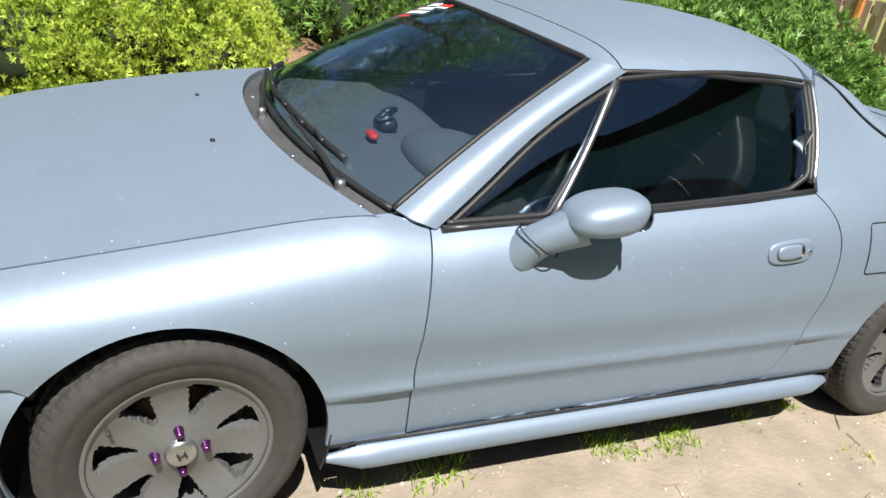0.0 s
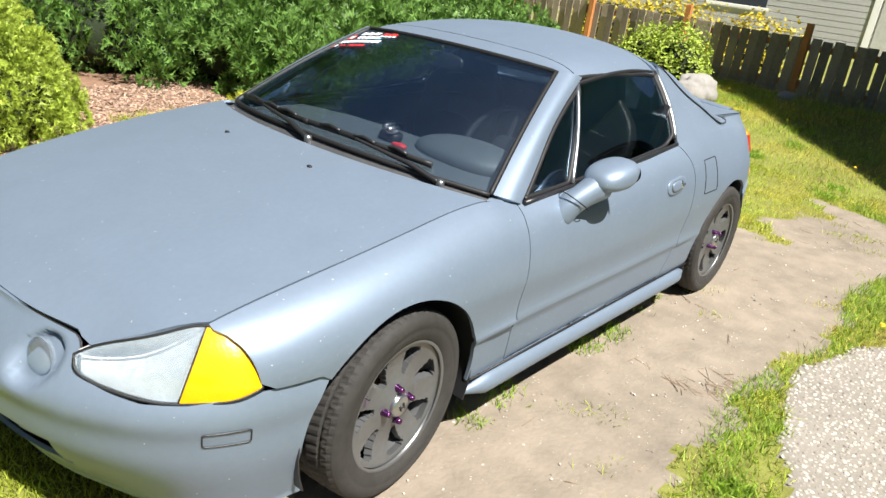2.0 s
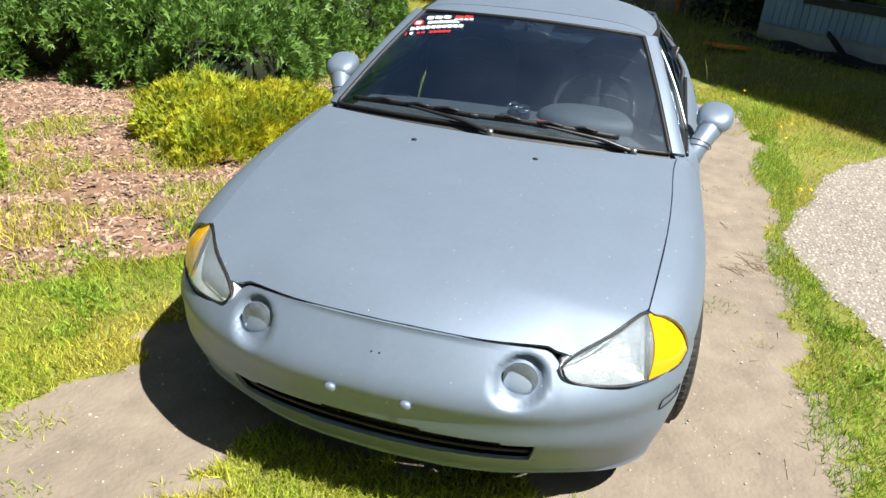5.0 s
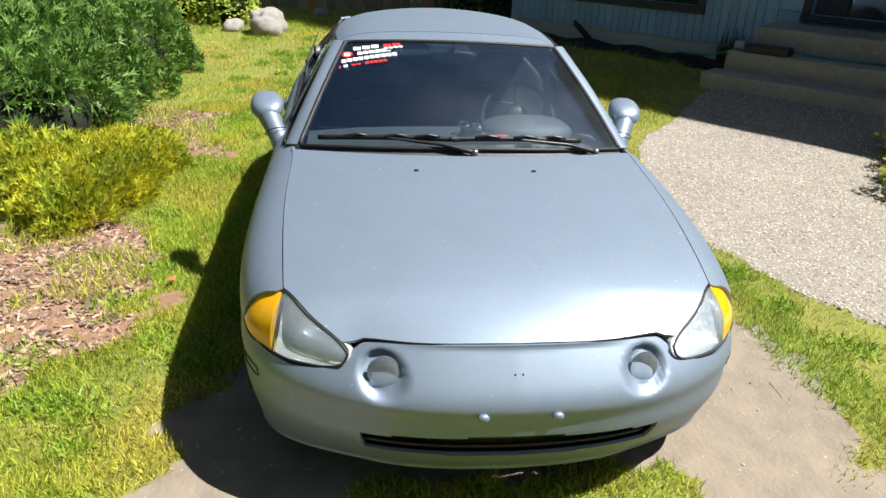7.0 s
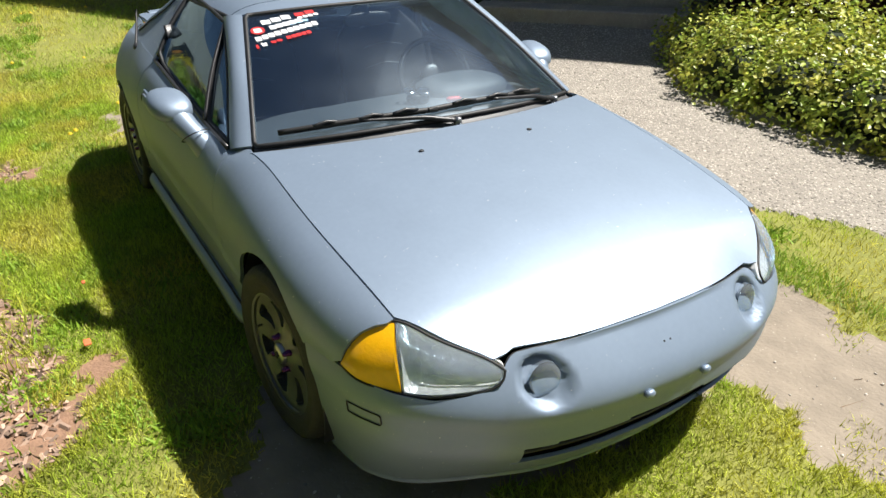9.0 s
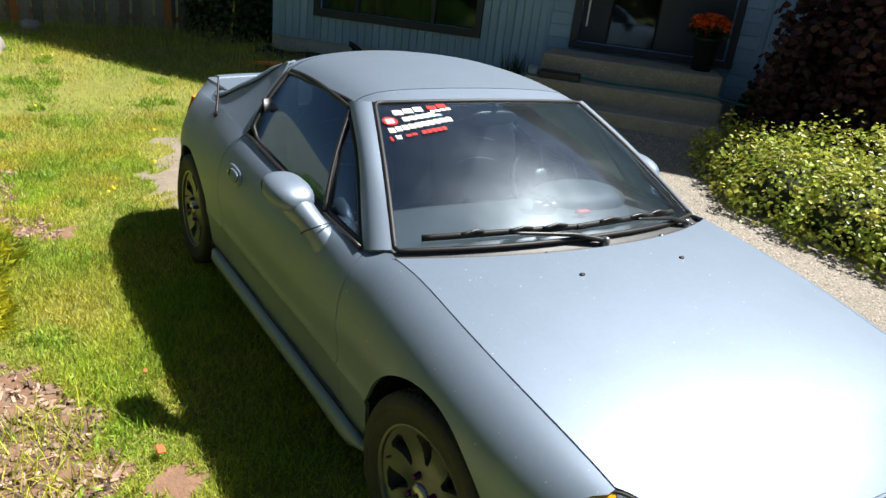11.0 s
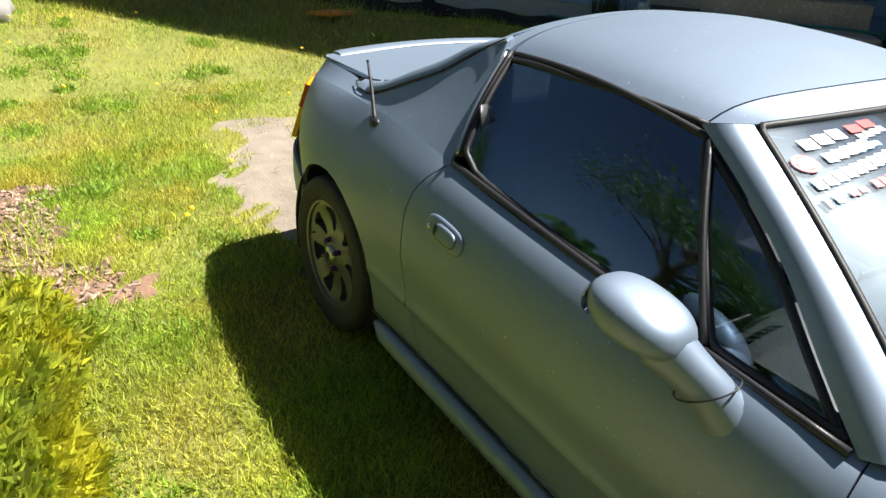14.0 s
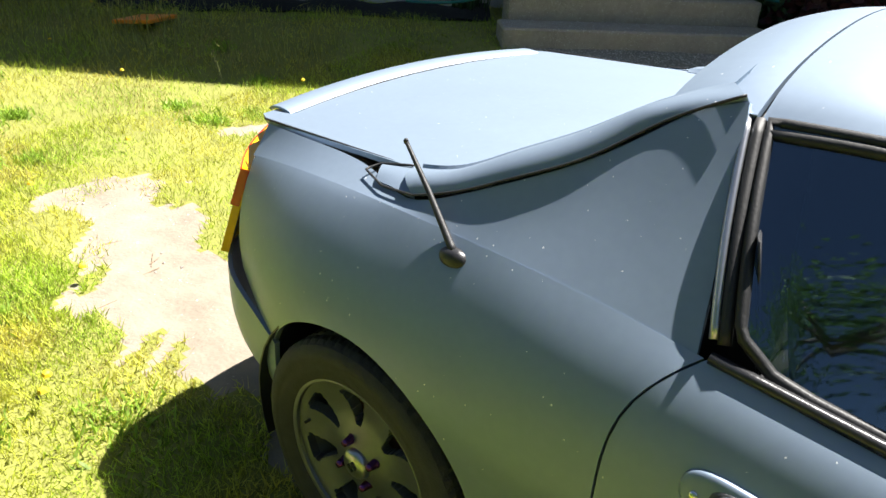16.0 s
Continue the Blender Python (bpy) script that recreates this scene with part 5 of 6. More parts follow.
# tall seeding grass at the shade's edge and by the fence
q = np.r_[spread(3000, 4.6, 8.8, -2.6, 1.4), spread(1600, 5.4, 7.2, 1.4, 2.6)]
q = q[np.abs(q[:, 1] - (-1.75 + 0.42 * (q[:, 0] - 4.6))) < 0.55 + 0.6 * (q[:, 0] > 7)]
h = rng.uniform(0.12, 0.36, len(q))
scatter("seed_grass", "tall seeding grass stalks", "grass", TALL, BLADE, BLADE_F, on_ground(q), np.stack([rng.uniform(0.004, 0.009, len(q)), h * 0.7, h], -1), 0.2)
q = on_ground(q[::3])
q[:, 2] += h[::3] * 0.92
scatter("grass_seed_heads", "pale drooping grass seed heads", "grass", TALL, BLADE, BLADE_F, q, np.stack([np.full(len(q), 0.012), np.full(len(q), 0.05), np.full(len(q), 0.05)], -1), 0.6)
# pebbles of the exposed-aggregate path
g = 0.0225
px, py = np.meshgrid(np.arange(-3.2, 4.6, g), np.arange(-5.2, -1.4, g), indexing="ij")
q = np.stack([px.ravel(), py.ravel()], -1) + rng.uniform(-0.008, 0.008, (px.size, 2))
q = q[(zone(q[:, 0], q[:, 1]) == 2) & (q[:, 1] > -3.4 - 0.55 * np.clip(q[:, 0], 0, 9))]
ring = [(math.cos(a), math.sin(a), 0) for a in steps(6, 0, 2 * math.pi)[:-1]] + [(0.66 * math.cos(a), 0.66 * math.sin(a), 0.62) for a in steps(6, 0, 2 * math.pi)[:-1]] + [(0, 0, 0.85)]
ring_f = [(k, (k + 1) % 6, 6 + (k + 1) % 6) for k in range(6)] + [(k, 6 + (k + 1) % 6, 6 + k) for k in range(6)] + [(6 + k, 6 + (k + 1) % 6, 12) for k in range(6)]
s = rng.uniform(0.007, 0.0135, len(q))
scatter("path_pebbles", "pale tan and grey pebbles set in the path", "pebbles", PEBBLE, ring, ring_f, on_ground(q, 0.009), np.stack([s, s * rng.uniform(0.6, 1, len(q)), s * rng.uniform(0.5, 0.9, len(q))], -1), 0.15)
# small stones and twigs on the dirt
q = spread(2600, -3.2, 3.9, -1.6, 1.2)
q = q[(zone(q[:, 0], q[:, 1]) == 1)]
s = rng.uniform(0.002, 0.008, len(q)) ** 1.0
scatter("dirt_stones", "small stones lying on the dirt", "stones", PEBBLE, ring, ring_f, on_ground(q, -0.001), np.stack([s, s * 0.8, s * 0.7], -1), 0.3)
STICK, STICK_F = [(-0.5, -0.5, 0), (0.5, -0.5, 0), (0.5, 0.5, 0), (-0.5, 0.5, 0), (-0.5, 0, 0.8), (0.5, 0, 0.8)], [(0, 1, 5), (0, 5, 4), (2, 3, 4), (2, 4, 5), (1, 2, 5), (3, 0, 4)]
q = np.r_[spread(160, -3.0, 3.9, -1.55, 1.2), np.array([(0.25, -1.22)]) + rng.normal(0, 0.11, (60, 2))]
q = q[zone(q[:, 0], q[:, 1]) == 1]
scatter("twigs", "thin dry twigs on the dirt", "twigs", TWIG, STICK, STICK_F, on_ground(q, 0.001), np.stack([rng.uniform(0.03, 0.13, len(q)), rng.uniform(0.002, 0.004, len(q)), np.full(len(q), 0.003)], -1), 0.03)
# bark chips
q = spread(26000, -1.9, 3.4, 1.4, 4.6)
q = q[(zone(q[:, 0], q[:, 1]) == 3)]
s = rng.uniform(0.012, 0.05, len(q))
scatter("mulch_chips", "reddish-brown bark chips of a planting bed", "mulch", CHIP, STICK, STICK_F, on_ground(q, 0.004), np.stack([s, s * rng.uniform(0.25, 0.5, len(q)), np.full(len(q), 0.008)], -1), 0.35)
q = spread(30000, -1.9, 3.4, 1.45, 3.4)
q = q[(zone(q[:, 0], q[:, 1]) == 3) & (np.sin(5 * q[:, 0]) * np.sin(6 * q[:, 1] + 1) + 0.4 * np.sin(17 * q[:, 0] + 9 * q[:, 1]) > 0.05)]
h = rng.uniform(0.03, 0.12, len(q))
scatter("bed_weeds", "thin grass growing through the mulch", "weeds", GRASS, BLADE, BLADE_F, on_ground(q), np.stack([rng.uniform(0.003, 0.007, len(q)), h, h], -1), 0.5)
# dandelions
YELLOW = material("dandelion_yellow", (0.80, 0.55, 0.02), 0.6, 0, 30, 0.1)
q = np.r_[spread(26, 1.5, 8.5, -1.5, 1.8), spread(10, 1.2, 4.0, -1.9, -1.3)]
q = q[zone(q[:, 0], q[:, 1]) == 0]
scatter("dandelions", "scattered yellow dandelion heads in the lawn", "flowers", YELLOW, ring, ring_f, on_ground(q, 0.07), np.full((len(q), 3), 0.016), 0.2)
LITTER = material("orange_scrap", (0.75, 0.16, 0.06), 0.6, 0, 20, 0.1)
for x, y, s in ((-0.40, 1.33, 0.022), (0.10, 1.28, 0.012)):
    tagged(part("litter_scrap", box(x - s, x + s, y - s * 0.6, y + s * 0.6, 0.035, 0.042, 0.003), LITTER), "small orange scrap lying in the grass", "litter", "scraps in the grass")


# ---- shrubs ----
def mound(cx, cy, rx, ry, h, n, seed, spiky=0.0, inner=0.72, base=0.0):
    """Points near the skin of a lumpy mound, with outward directions."""
    r = np.random.default_rng(seed)
    th, v = r.uniform(0, 2 * np.pi, n), r.uniform(0, 1, n)
    zz = v ** 0.9
    rad = np.sqrt(np.clip(1 - zz ** 2.2, 0, 1))
    lump = 1 + 0.10 * np.sin(3 * th + seed) + 0.09 * np.sin(7 * th + 5 * zz + seed) + 0.07 * np.sin(13 * th - 9 * zz)
    depth = inner + (1 - inner) * r.uniform(0, 1, n) ** 0.5
    d = np.stack([np.cos(th) * rad * rx, np.sin(th) * rad * ry, zz * h], -1)
    pos = d * (lump * depth)[:, None] + np.array([cx, cy, 0])
    pos[:, 2] += ground_z(pos[:, 0], pos[:, 1]) + base
    up = d / np.array([rx * rx, ry * ry, h * h])
    up /= np.linalg.norm(up, axis=1, keepdims=True) + 1e-9
    return pos, up


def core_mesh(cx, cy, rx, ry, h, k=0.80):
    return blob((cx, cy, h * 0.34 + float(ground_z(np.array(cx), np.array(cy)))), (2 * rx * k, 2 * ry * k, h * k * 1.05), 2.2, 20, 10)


SPRAY = [(0, -0.10, 0), (0, 0.10, 0), (0.10, 0.0, 1.0), (0.02, -0.08, 0.25), (0.05, -0.42, 0.72), (0.06, -0.05, 0.5), (0.02, 0.08, 0.25), (0.05, 0.42, 0.72), (0.06, 0.05, 0.5)]
SPRAY_F = [(0, 1, 2), (3, 5, 4), (6, 7, 8)]
LEAF = [(0, 0, 0), (0.30, 0.34, 0.06), (0.62, 0.30, 0.0), (1.0, 0, -0.12), (0.62, -0.30, 0.0), (0.30, -0.34, 0.06)]
LEAF_F = [(0, 1, 2), (0, 2, 3), (0, 3, 4), (0, 4, 5)]


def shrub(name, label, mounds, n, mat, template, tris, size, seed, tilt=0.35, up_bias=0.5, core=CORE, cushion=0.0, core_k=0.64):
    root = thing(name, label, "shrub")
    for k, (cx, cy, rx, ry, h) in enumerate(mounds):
        # solid filler behind the leaves; CORE's near-black stands for inner shade
        part("filler_core", core_mesh(cx, cy, rx, ry, h, core_k), core, root)
    share = np.array([rx * ry + h * (rx + ry) for _, _, rx, ry, h in mounds])
    share = share / share.sum()
    ps, us = [], []
    for k, (cx, cy, rx, ry, h) in enumerate(mounds):
        m = int(n * share[k])
        if cushion:
            # clusters of sprays round many small centres on the skin
            nc = max(8, int(4.5 * (rx * ry + h * (rx + ry)) / cushion ** 2 * 0.16))
            c0, cu = mound(cx, cy, rx * 0.92, ry * 0.92, h * 0.92, nc, seed + k, inner=0.9)
            pick = rng.integers(0, nc, m)
            d = rng.normal(0, 1, (m, 3))
            d /= np.linalg.norm(d, axis=1, keepdims=True)
            d = d + 0.9 * cu[pick]
            d /= np.linalg.norm(d, axis=1, keepdims=True)
            a = c0[pick] + d * (cushion * rng.uniform(0.75, 1.05, m))[:, None]
            b = d
        else:
            a, b = mound(cx, cy, rx, ry, h, m, seed + k)
        ps.append(a)
        us.append(b)
    pos, up = np.concatenate(ps), np.concatenate(us)
    up = up + np.array([0, 0, up_bias])
    s = rng.uniform(size[0], size[1], len(pos))
    scatter("foliage", "", "", mat, template, tris, pos, s[:, None] * np.ones(3), tilt, up=up, parent=root)
    return root


r2 = np.random.default_rng(3)
hedge_near = [(2.0 + 0.5 * i + r2.uniform(-0.2, 0.2), 2.85 + 0.55 * j + r2.uniform(-0.15, 0.15), 0.62, 0.60, 0.62 + 0.16 * j + r2.uniform(-0.08, 0.12)) for i in range(3) for j in range(4)]
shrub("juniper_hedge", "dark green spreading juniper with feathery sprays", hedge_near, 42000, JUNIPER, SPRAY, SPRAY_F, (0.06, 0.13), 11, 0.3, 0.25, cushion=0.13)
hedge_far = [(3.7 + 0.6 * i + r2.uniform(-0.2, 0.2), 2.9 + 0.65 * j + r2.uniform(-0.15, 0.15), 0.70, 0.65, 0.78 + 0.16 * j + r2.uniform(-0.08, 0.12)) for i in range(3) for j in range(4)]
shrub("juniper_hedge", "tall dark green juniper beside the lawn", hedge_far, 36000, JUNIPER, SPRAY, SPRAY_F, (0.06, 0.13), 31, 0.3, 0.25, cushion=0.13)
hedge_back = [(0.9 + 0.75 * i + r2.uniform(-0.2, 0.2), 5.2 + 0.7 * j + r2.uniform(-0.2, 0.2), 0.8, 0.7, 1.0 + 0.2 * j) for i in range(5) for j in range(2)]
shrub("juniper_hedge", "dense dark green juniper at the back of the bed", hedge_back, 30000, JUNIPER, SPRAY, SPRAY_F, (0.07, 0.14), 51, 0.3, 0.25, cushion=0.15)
cyp = [(-1.15, 3.55, 0.85, 0.85, 1.02), (-1.75, 3.3, 0.6, 0.6, 0.8), (-0.75, 3.25, 0.48, 0.50, 0.72), (-1.2, 3.36, 0.8, 0.7, 1.1), (-2.3, 3.9, 0.7, 0.7, 1.0), (-0.6, 3.9, 0.5, 0.55, 0.85)]
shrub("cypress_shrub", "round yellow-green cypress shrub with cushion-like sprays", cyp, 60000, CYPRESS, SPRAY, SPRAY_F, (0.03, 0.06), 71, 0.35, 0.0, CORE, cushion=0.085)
heath = [(1.0, 2.05, 0.50, 0.36, 0.30), (0.62, 2.1, 0.42, 0.34, 0.27), (1.35, 1.95, 0.34, 0.30, 0.24), (0.9, 2.45, 0.45, 0.35, 0.32)]
shrub("heath_shrub", "low yellow-green heath shrub in the mulch bed", heath, 15000, GOLD, SPRAY, SPRAY_F, (0.04, 0.10), 91, 0.35, 0.9, GRASS, core_k=0.55)
bush = [(1.35, -4.25, 0.68, 0.55, 0.55), (0.75, -3.85, 0.62, 0.55, 0.60), (0.1, -3.80, 0.62, 0.60, 0.62), (-0.55, -3.75, 0.60, 0.60, 0.60), (-1.2, -3.8, 0.6, 0.6, 0.58), (0.6, -4.5, 0.8, 0.6, 0.72), (-0.4, -4.5, 0.8, 0.6, 0.72), (-1.4, -4.6, 0.8, 0.7, 0.7)]
shrub("leafy_bush", "leafy light green bush beside the pebbled path", bush, 30000, BUSHLEAF, LEAF, LEAF_F, (0.028, 0.052), 121, 0.7, 0.6)
shrub("lawn_shrub", "airy olive-green shrub against the fence", [(7.6, 2.3, 0.55, 0.5, 0.85), (7.9, 2.9, 0.6, 0.5, 0.7)], 5000, CYPRESS, LEAF, LEAF_F, (0.03, 0.06), 141, 0.7, 0.5)
GOLDLEAF = leaf_material("golden_leaf", (0.52, 0.42, 0.03), 0.4, 0.5, 0.3)
shrub("golden_shrub", "bright golden shrub behind the fence", [(12.5, 4.6, 1.0, 1.2, 1.15), (13.2, 6.5, 1.1, 1.2, 1.1), (13.0, 3.0, 0.9, 0.9, 1.0)], 5000, GOLDLEAF, LEAF, LEAF_F, (0.05, 0.10), 161, 0.7, 0.5)
shrub("dark_shrub", "dark green shrub in the shade of the house", [(8.6, -1.50, 0.5, 0.5, 1.9), (8.35, -1.9, 0.35, 0.35, 1.0)], 6000, DARKLEAF, LEAF, LEAF_F, (0.05, 0.10), 181, 0.7, 0.5)
shrub("dark_shrub", "dark evergreen beside the front steps", [(2.45, -5.95, 0.42, 0.42, 0.72), (2.05, -6.5, 0.6, 0.5, 0.8)], 5000, DARKLEAF, LEAF, LEAF_F, (0.05, 0.10), 191, 0.7, 0.5)


def boulder(x, y, sx, sy, sz, seed):
    def warp(p):
        q = Vector(p) * 3.1 + Vector((seed, 0, 0))
        return p * (1 + 0.42 * noise.noise(q * 1.6) + 0.16 * noise.noise(q * 4) + 0.05 * noise.noise(q * 11))
    z = float(ground_z(np.array(x), np.array(y)))
    tagged(part("boulder", blob((x, y, z + sz * 0.30), (sx, sy, sz), 2.5, 32, 18, warp=warp), STONE), "rounded grey boulder lying on the lawn", "boulder", "boulders on the lawn")


boulder(6.75, 1.62, 0.52, 0.44, 0.40, 1)
boulder(6.95, 2.12, 0.32, 0.26, 0.20, 5)
boulder(8.6, 1.0, 0.30, 0.22, 0.14, 9)

# ---- fence ----
WOOD = material("weathered_fence_board", (0.34, 0.29, 0.24), 0.85, 0, 14, 0.25, 0.5, 60, obj=0.35)
CEDAR = material("orange_cedar_post", (0.55, 0.22, 0.07), 0.75, 0, 14, 0.2, 0.4, 60, obj=0.2)
fence = thing("fence", "weathered wooden board fence with orange cedar posts", "fence")
FX, F0, F1 = 9.3, -3.2, 10.5
board_me = mesh_of("fence_board", box(-0.011, 0.011, -0.068, 0.068, 0.0, 1.0, 0.003, 1), WOOD)
post_me = mesh_of("fence_post", box(-0.045, 0.045, -0.045, 0.045, 0.0, 1.04, 0.004, 1), CEDAR)
k, y = 0, F0
r3 = random.Random(4)
while y < F1:
    o = new("fence_board", board_me)
    o.parent = fence
    o.matrix_basis = pose(FX + (0.02 if k % 2 else -0.02) + 0.12 * (y - 1), y, 0.19, r3.uniform(-0.8, 0.8), 0, r3.uniform(-2, 2) - 7) @ Matrix.Diagonal((1, 1, 0.84 + r3.uniform(-0.012, 0.012), 1))
    y += 0.156
    k += 1
for y in (-2.7, -0.8, 1.15, 3.1, 5.0, 6.9, 8.8):
    o = new("fence_post", post_me)
    o.parent, o.matrix_basis = fence, pose(FX - 0.06 + 0.12 * (y - 1), y, 0.19)
for z in (0.36, 0.90):
    part("fence_rail", box(-0.02, 0.02, F0, F1, -0.045, 0.045, 0.004), CEDAR, fence, m=pose(FX + 0.035 - 0.12, 0, z, 0, 0, -6.84))

# ---- house ----
WALL_M = Matrix.Translation((5.26, -4.256, 0.0)) @ Matrix(((0.7101, -0.7041, 0, 0), (0.7041, 0.7101, 0, 0), (0, 0, 1, 0), (0, 0, 0, 1)))
# along the wall is local x, out from the wall is local y
SIDING = material("blue_grey_siding", (0.31, 0.47, 0.66), 0.6, 0, 10, 0.10, 0.2, 60, obj=0.08)
FRAMEM = material("dark_navy_frame", (0.025, 0.032, 0.05), 0.5, 0, 20, 0.15)
CONC = material("foundation_concrete", (0.48, 0.48, 0.46), 0.9, 0, 10, 0.2, 0.5, 50)
STEPM = material("aggregate_step", (0.36, 0.32, 0.27), 0.85, 0, 30, 0.2, 0.8, 70, spots=(70, 0.55, (0.62, 0.57, 0.50)))
# the room's dimness is put into this dark brown
DARKROOM = material("painted_dim_room", (0.10, 0.08, 0.05), 0.9, 0, 10, 0.2)
ROOFM = material("shade_roof_shingle", (0.06, 0.06, 0.065), 0.9, 0, 10, 0.25, 0.5)
HOUSEGLASS = glass_material("house_glass", (0.5, 0.5, 0.5), 0.05)
house = thing("house", "blue-grey house with vertical siding, shaded by an added, unseen upper storey and roof", "house")
house.matrix_basis = WALL_M


def hbox(name, x0, x1, y0, y1, z0, z1, mat, bevel=0.004, parent=house, label=""):
    return part(name, box(x0, x1, y0, y1, z0, z1, bevel, 1), mat, parent, label)


WIN = (0.52, 2.66, 0.83, 1.95)
DOOR = (-2.63, -0.81, 0.86, 2.95)
hbox("foundation", -9.0, 3.36, -0.30, 0.0, -0.2, 0.42, CONC)
# walls run up into an unseen upper storey, added to carry the shading roof
for x0, x1, z0, z1 in ((-9.0, DOOR[0], 0.42, 5.4), (DOOR[0], DOOR[1], DOOR[3], 5.4), (DOOR[0], DOOR[1], 0.42, DOOR[2]), (DOOR[1], WIN[0], 0.42, 5.4), (WIN[0], WIN[1], 0.42, WIN[2]), (WIN[0], WIN[1], WIN[3], 5.4), (WIN[1], 3.36, 0.42, 5.4)):
    hbox("wall", x0, x1, -0.20, 0.0, z0, z1, SIDING, 0)
hbox("end_wall", 3.16, 3.36, -8.0, -0.205, 0.0, 5.4, SIDING, 0)
hbox("back_wall", -9.0, 3.36, -8.2, -8.0, 0.0, 5.4, SIDING, 0)
# plain back and floor, coloured dark so the openings look unlit
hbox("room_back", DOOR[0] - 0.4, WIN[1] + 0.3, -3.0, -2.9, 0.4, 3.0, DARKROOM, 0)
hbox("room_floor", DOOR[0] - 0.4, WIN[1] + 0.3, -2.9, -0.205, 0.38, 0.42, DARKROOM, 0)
# vertical siding boards
bw = 0.105
low_me = mesh_of("siding_board", box(0, bw - 0.012, 0.0, 0.014, 0.0, 1.0, 0.003, 1), SIDING)
x = -6.6
while x < 3.26:
    mid = x + bw / 2
    spans = [(0.40, 3.4)]
    if WIN[0] - 0.06 < mid < WIN[1] + 0.06:
        spans = [(0.40, WIN[2] - 0.09), (WIN[3] + 0.09, 3.4)]
    elif DOOR[0] - 0.34 < mid < DOOR[1] + 0.36:
        spans = [(DOOR[3] + 0.1, 3.4)]
    for a, b in spans:
        o = new("siding_board", low_me)
        o.parent, o.matrix_basis = house, pose(x, 0.002, a) @ Matrix.Diagonal((1, 1, b - a, 1))
    x += bw
# lap siding beside the door
lap_me = mesh_of("lap_board", box(0.0, 1.0, 0.0, 0.016, 0.0, 0.150, 0.003, 1), SIDING)
for x0, x1 in ((DOOR[1] + 0.06, DOOR[1] + 0.36), (DOOR[0] - 0.34, DOOR[0] - 0.06)):
    for k in range(17):
        o = new("lap_board", lap_me)
        o.parent, o.matrix_basis = house, pose(x0, 0.004, 0.42 + 0.155 * k, 5, 0, 0) @ Matrix.Diagonal((x1 - x0, 1, 1, 1))
for x0 in (DOOR[1] + 0.36, DOOR[0] - 0.39):
    hbox("corner_trim", x0, x0 + 0.05, 0.002, 0.03, 0.42, 3.2, SIDING)
# window
win = hbox("window", WIN[0] - 0.09, WIN[1] + 0.09, 0.004, 0.045, WIN[2] - 0.10, WIN[2], FRAMEM, 0.004, house, "wide dark-framed window")
hbox("window_frame", WIN[0] - 0.09, WIN[0], 0.004, 0.045, WIN[2] + 0.001, WIN[3] + 0.09, FRAMEM, 0.004, win)
hbox("window_frame", WIN[1], WIN[1] + 0.09, 0.004, 0.045, WIN[2] + 0.001, WIN[3] + 0.09, FRAMEM, 0.004, win)
hbox("window_frame", WIN[0], WIN[1], 0.004, 0.045, WIN[3], WIN[3] + 0.09, FRAMEM, 0.004, win)
for xm in (1.09, 2.15):
    hbox("mullion", xm - 0.025, xm + 0.025, -0.08, 0.02, WIN[2], WIN[3], FRAMEM, 0.003, win)
for a, b in ((WIN[0], 1.065), (1.115, 2.125), (2.175, WIN[1])):
    hbox("pane", a, b, -0.05, -0.045, WIN[2], WIN[3], HOUSEGLASS, 0, win)
# yellow rippled sheet behind the panes, painted in place of the lawn's reflection
LAWN_REFLECTION = material("yellow_lawn_reflection", (0.55, 0.46, 0.12), 0.9, 0, 12, 0.15)
part("curtain", sheet(lambda u, w: Vector((mixv(1.10, 2.62, u), -0.25 + 0.03 * math.sin(60 * u), mixv(0.80, 1.98, w))), steps(80), steps(2), 0.004), LAWN_REFLECTION, win)
# door recess
door_h = hbox("entry_frame", DOOR[1], DOOR[1] + 0.09, 0.004, 0.05, DOOR[2], DOOR[3], FRAMEM, 0.004, house, "dark navy entry surround")
hbox("entry_jamb", DOOR[0] - 0.09, DOOR[0], 0.004, 0.05, DOOR[2], DOOR[3], FRAMEM, 0.004, door_h)
hbox("entry_sill", DOOR[0] - 0.09, DOOR[1] + 0.09, -0.19, 0.08, DOOR[2] - 0.075, DOOR[2] - 0.002, FRAMEM, 0.006, door_h)
hbox("front_door", -2.62, -1.76, -0.16, -0.11, DOOR[2] + 0.002, DOOR[3] - 0.02, FRAMEM, 0.004, house, "dark navy front door")
hbox("side_panel", -1.17, DOOR[1] - 0.01, -0.16, -0.12, DOOR[2] + 0.002, DOOR[3] - 0.02, FRAMEM, 0.004, house)
hbox("screen_door", -1.74, -1.19, -0.15, -0.145, DOOR[2] + 0.002, DOOR[3] - 0.02, HOUSEGLASS, 0, house)
hbox("door_pull", DOOR[1] - 0.10, DOOR[1] - 0.075, -0.06, -0.03, 1.05, 1.55, WHITE, 0.004, house, "white door edge strip")
# unseen storey band and roof, outlined to cast the shade on lawn and path
hbox("storey_band", -9.0, 3.36, 0.03, 0.06, 3.4, 3.55, SIDING)
shade_roof_pts = [(-0.6, -8.17), (9.7, 0.79), (15.0, -7.0), (6.5, -15.5), (-1.6, -11.5)]
bm = bmesh.new()
vs = [bm.verts.new((*q, 5.55)) for q in shade_roof_pts]
f = bm.faces.new(vs)
top = bm.verts.new((6.6, -8.0, 7.4))
for a, b in zip(vs, vs[1:] + vs[:1]):
    bm.faces.new((a, b, top))
bmesh.ops.recalc_face_normals(bm, faces=bm.faces)
roof = part("roof", bm, ROOFM, house)
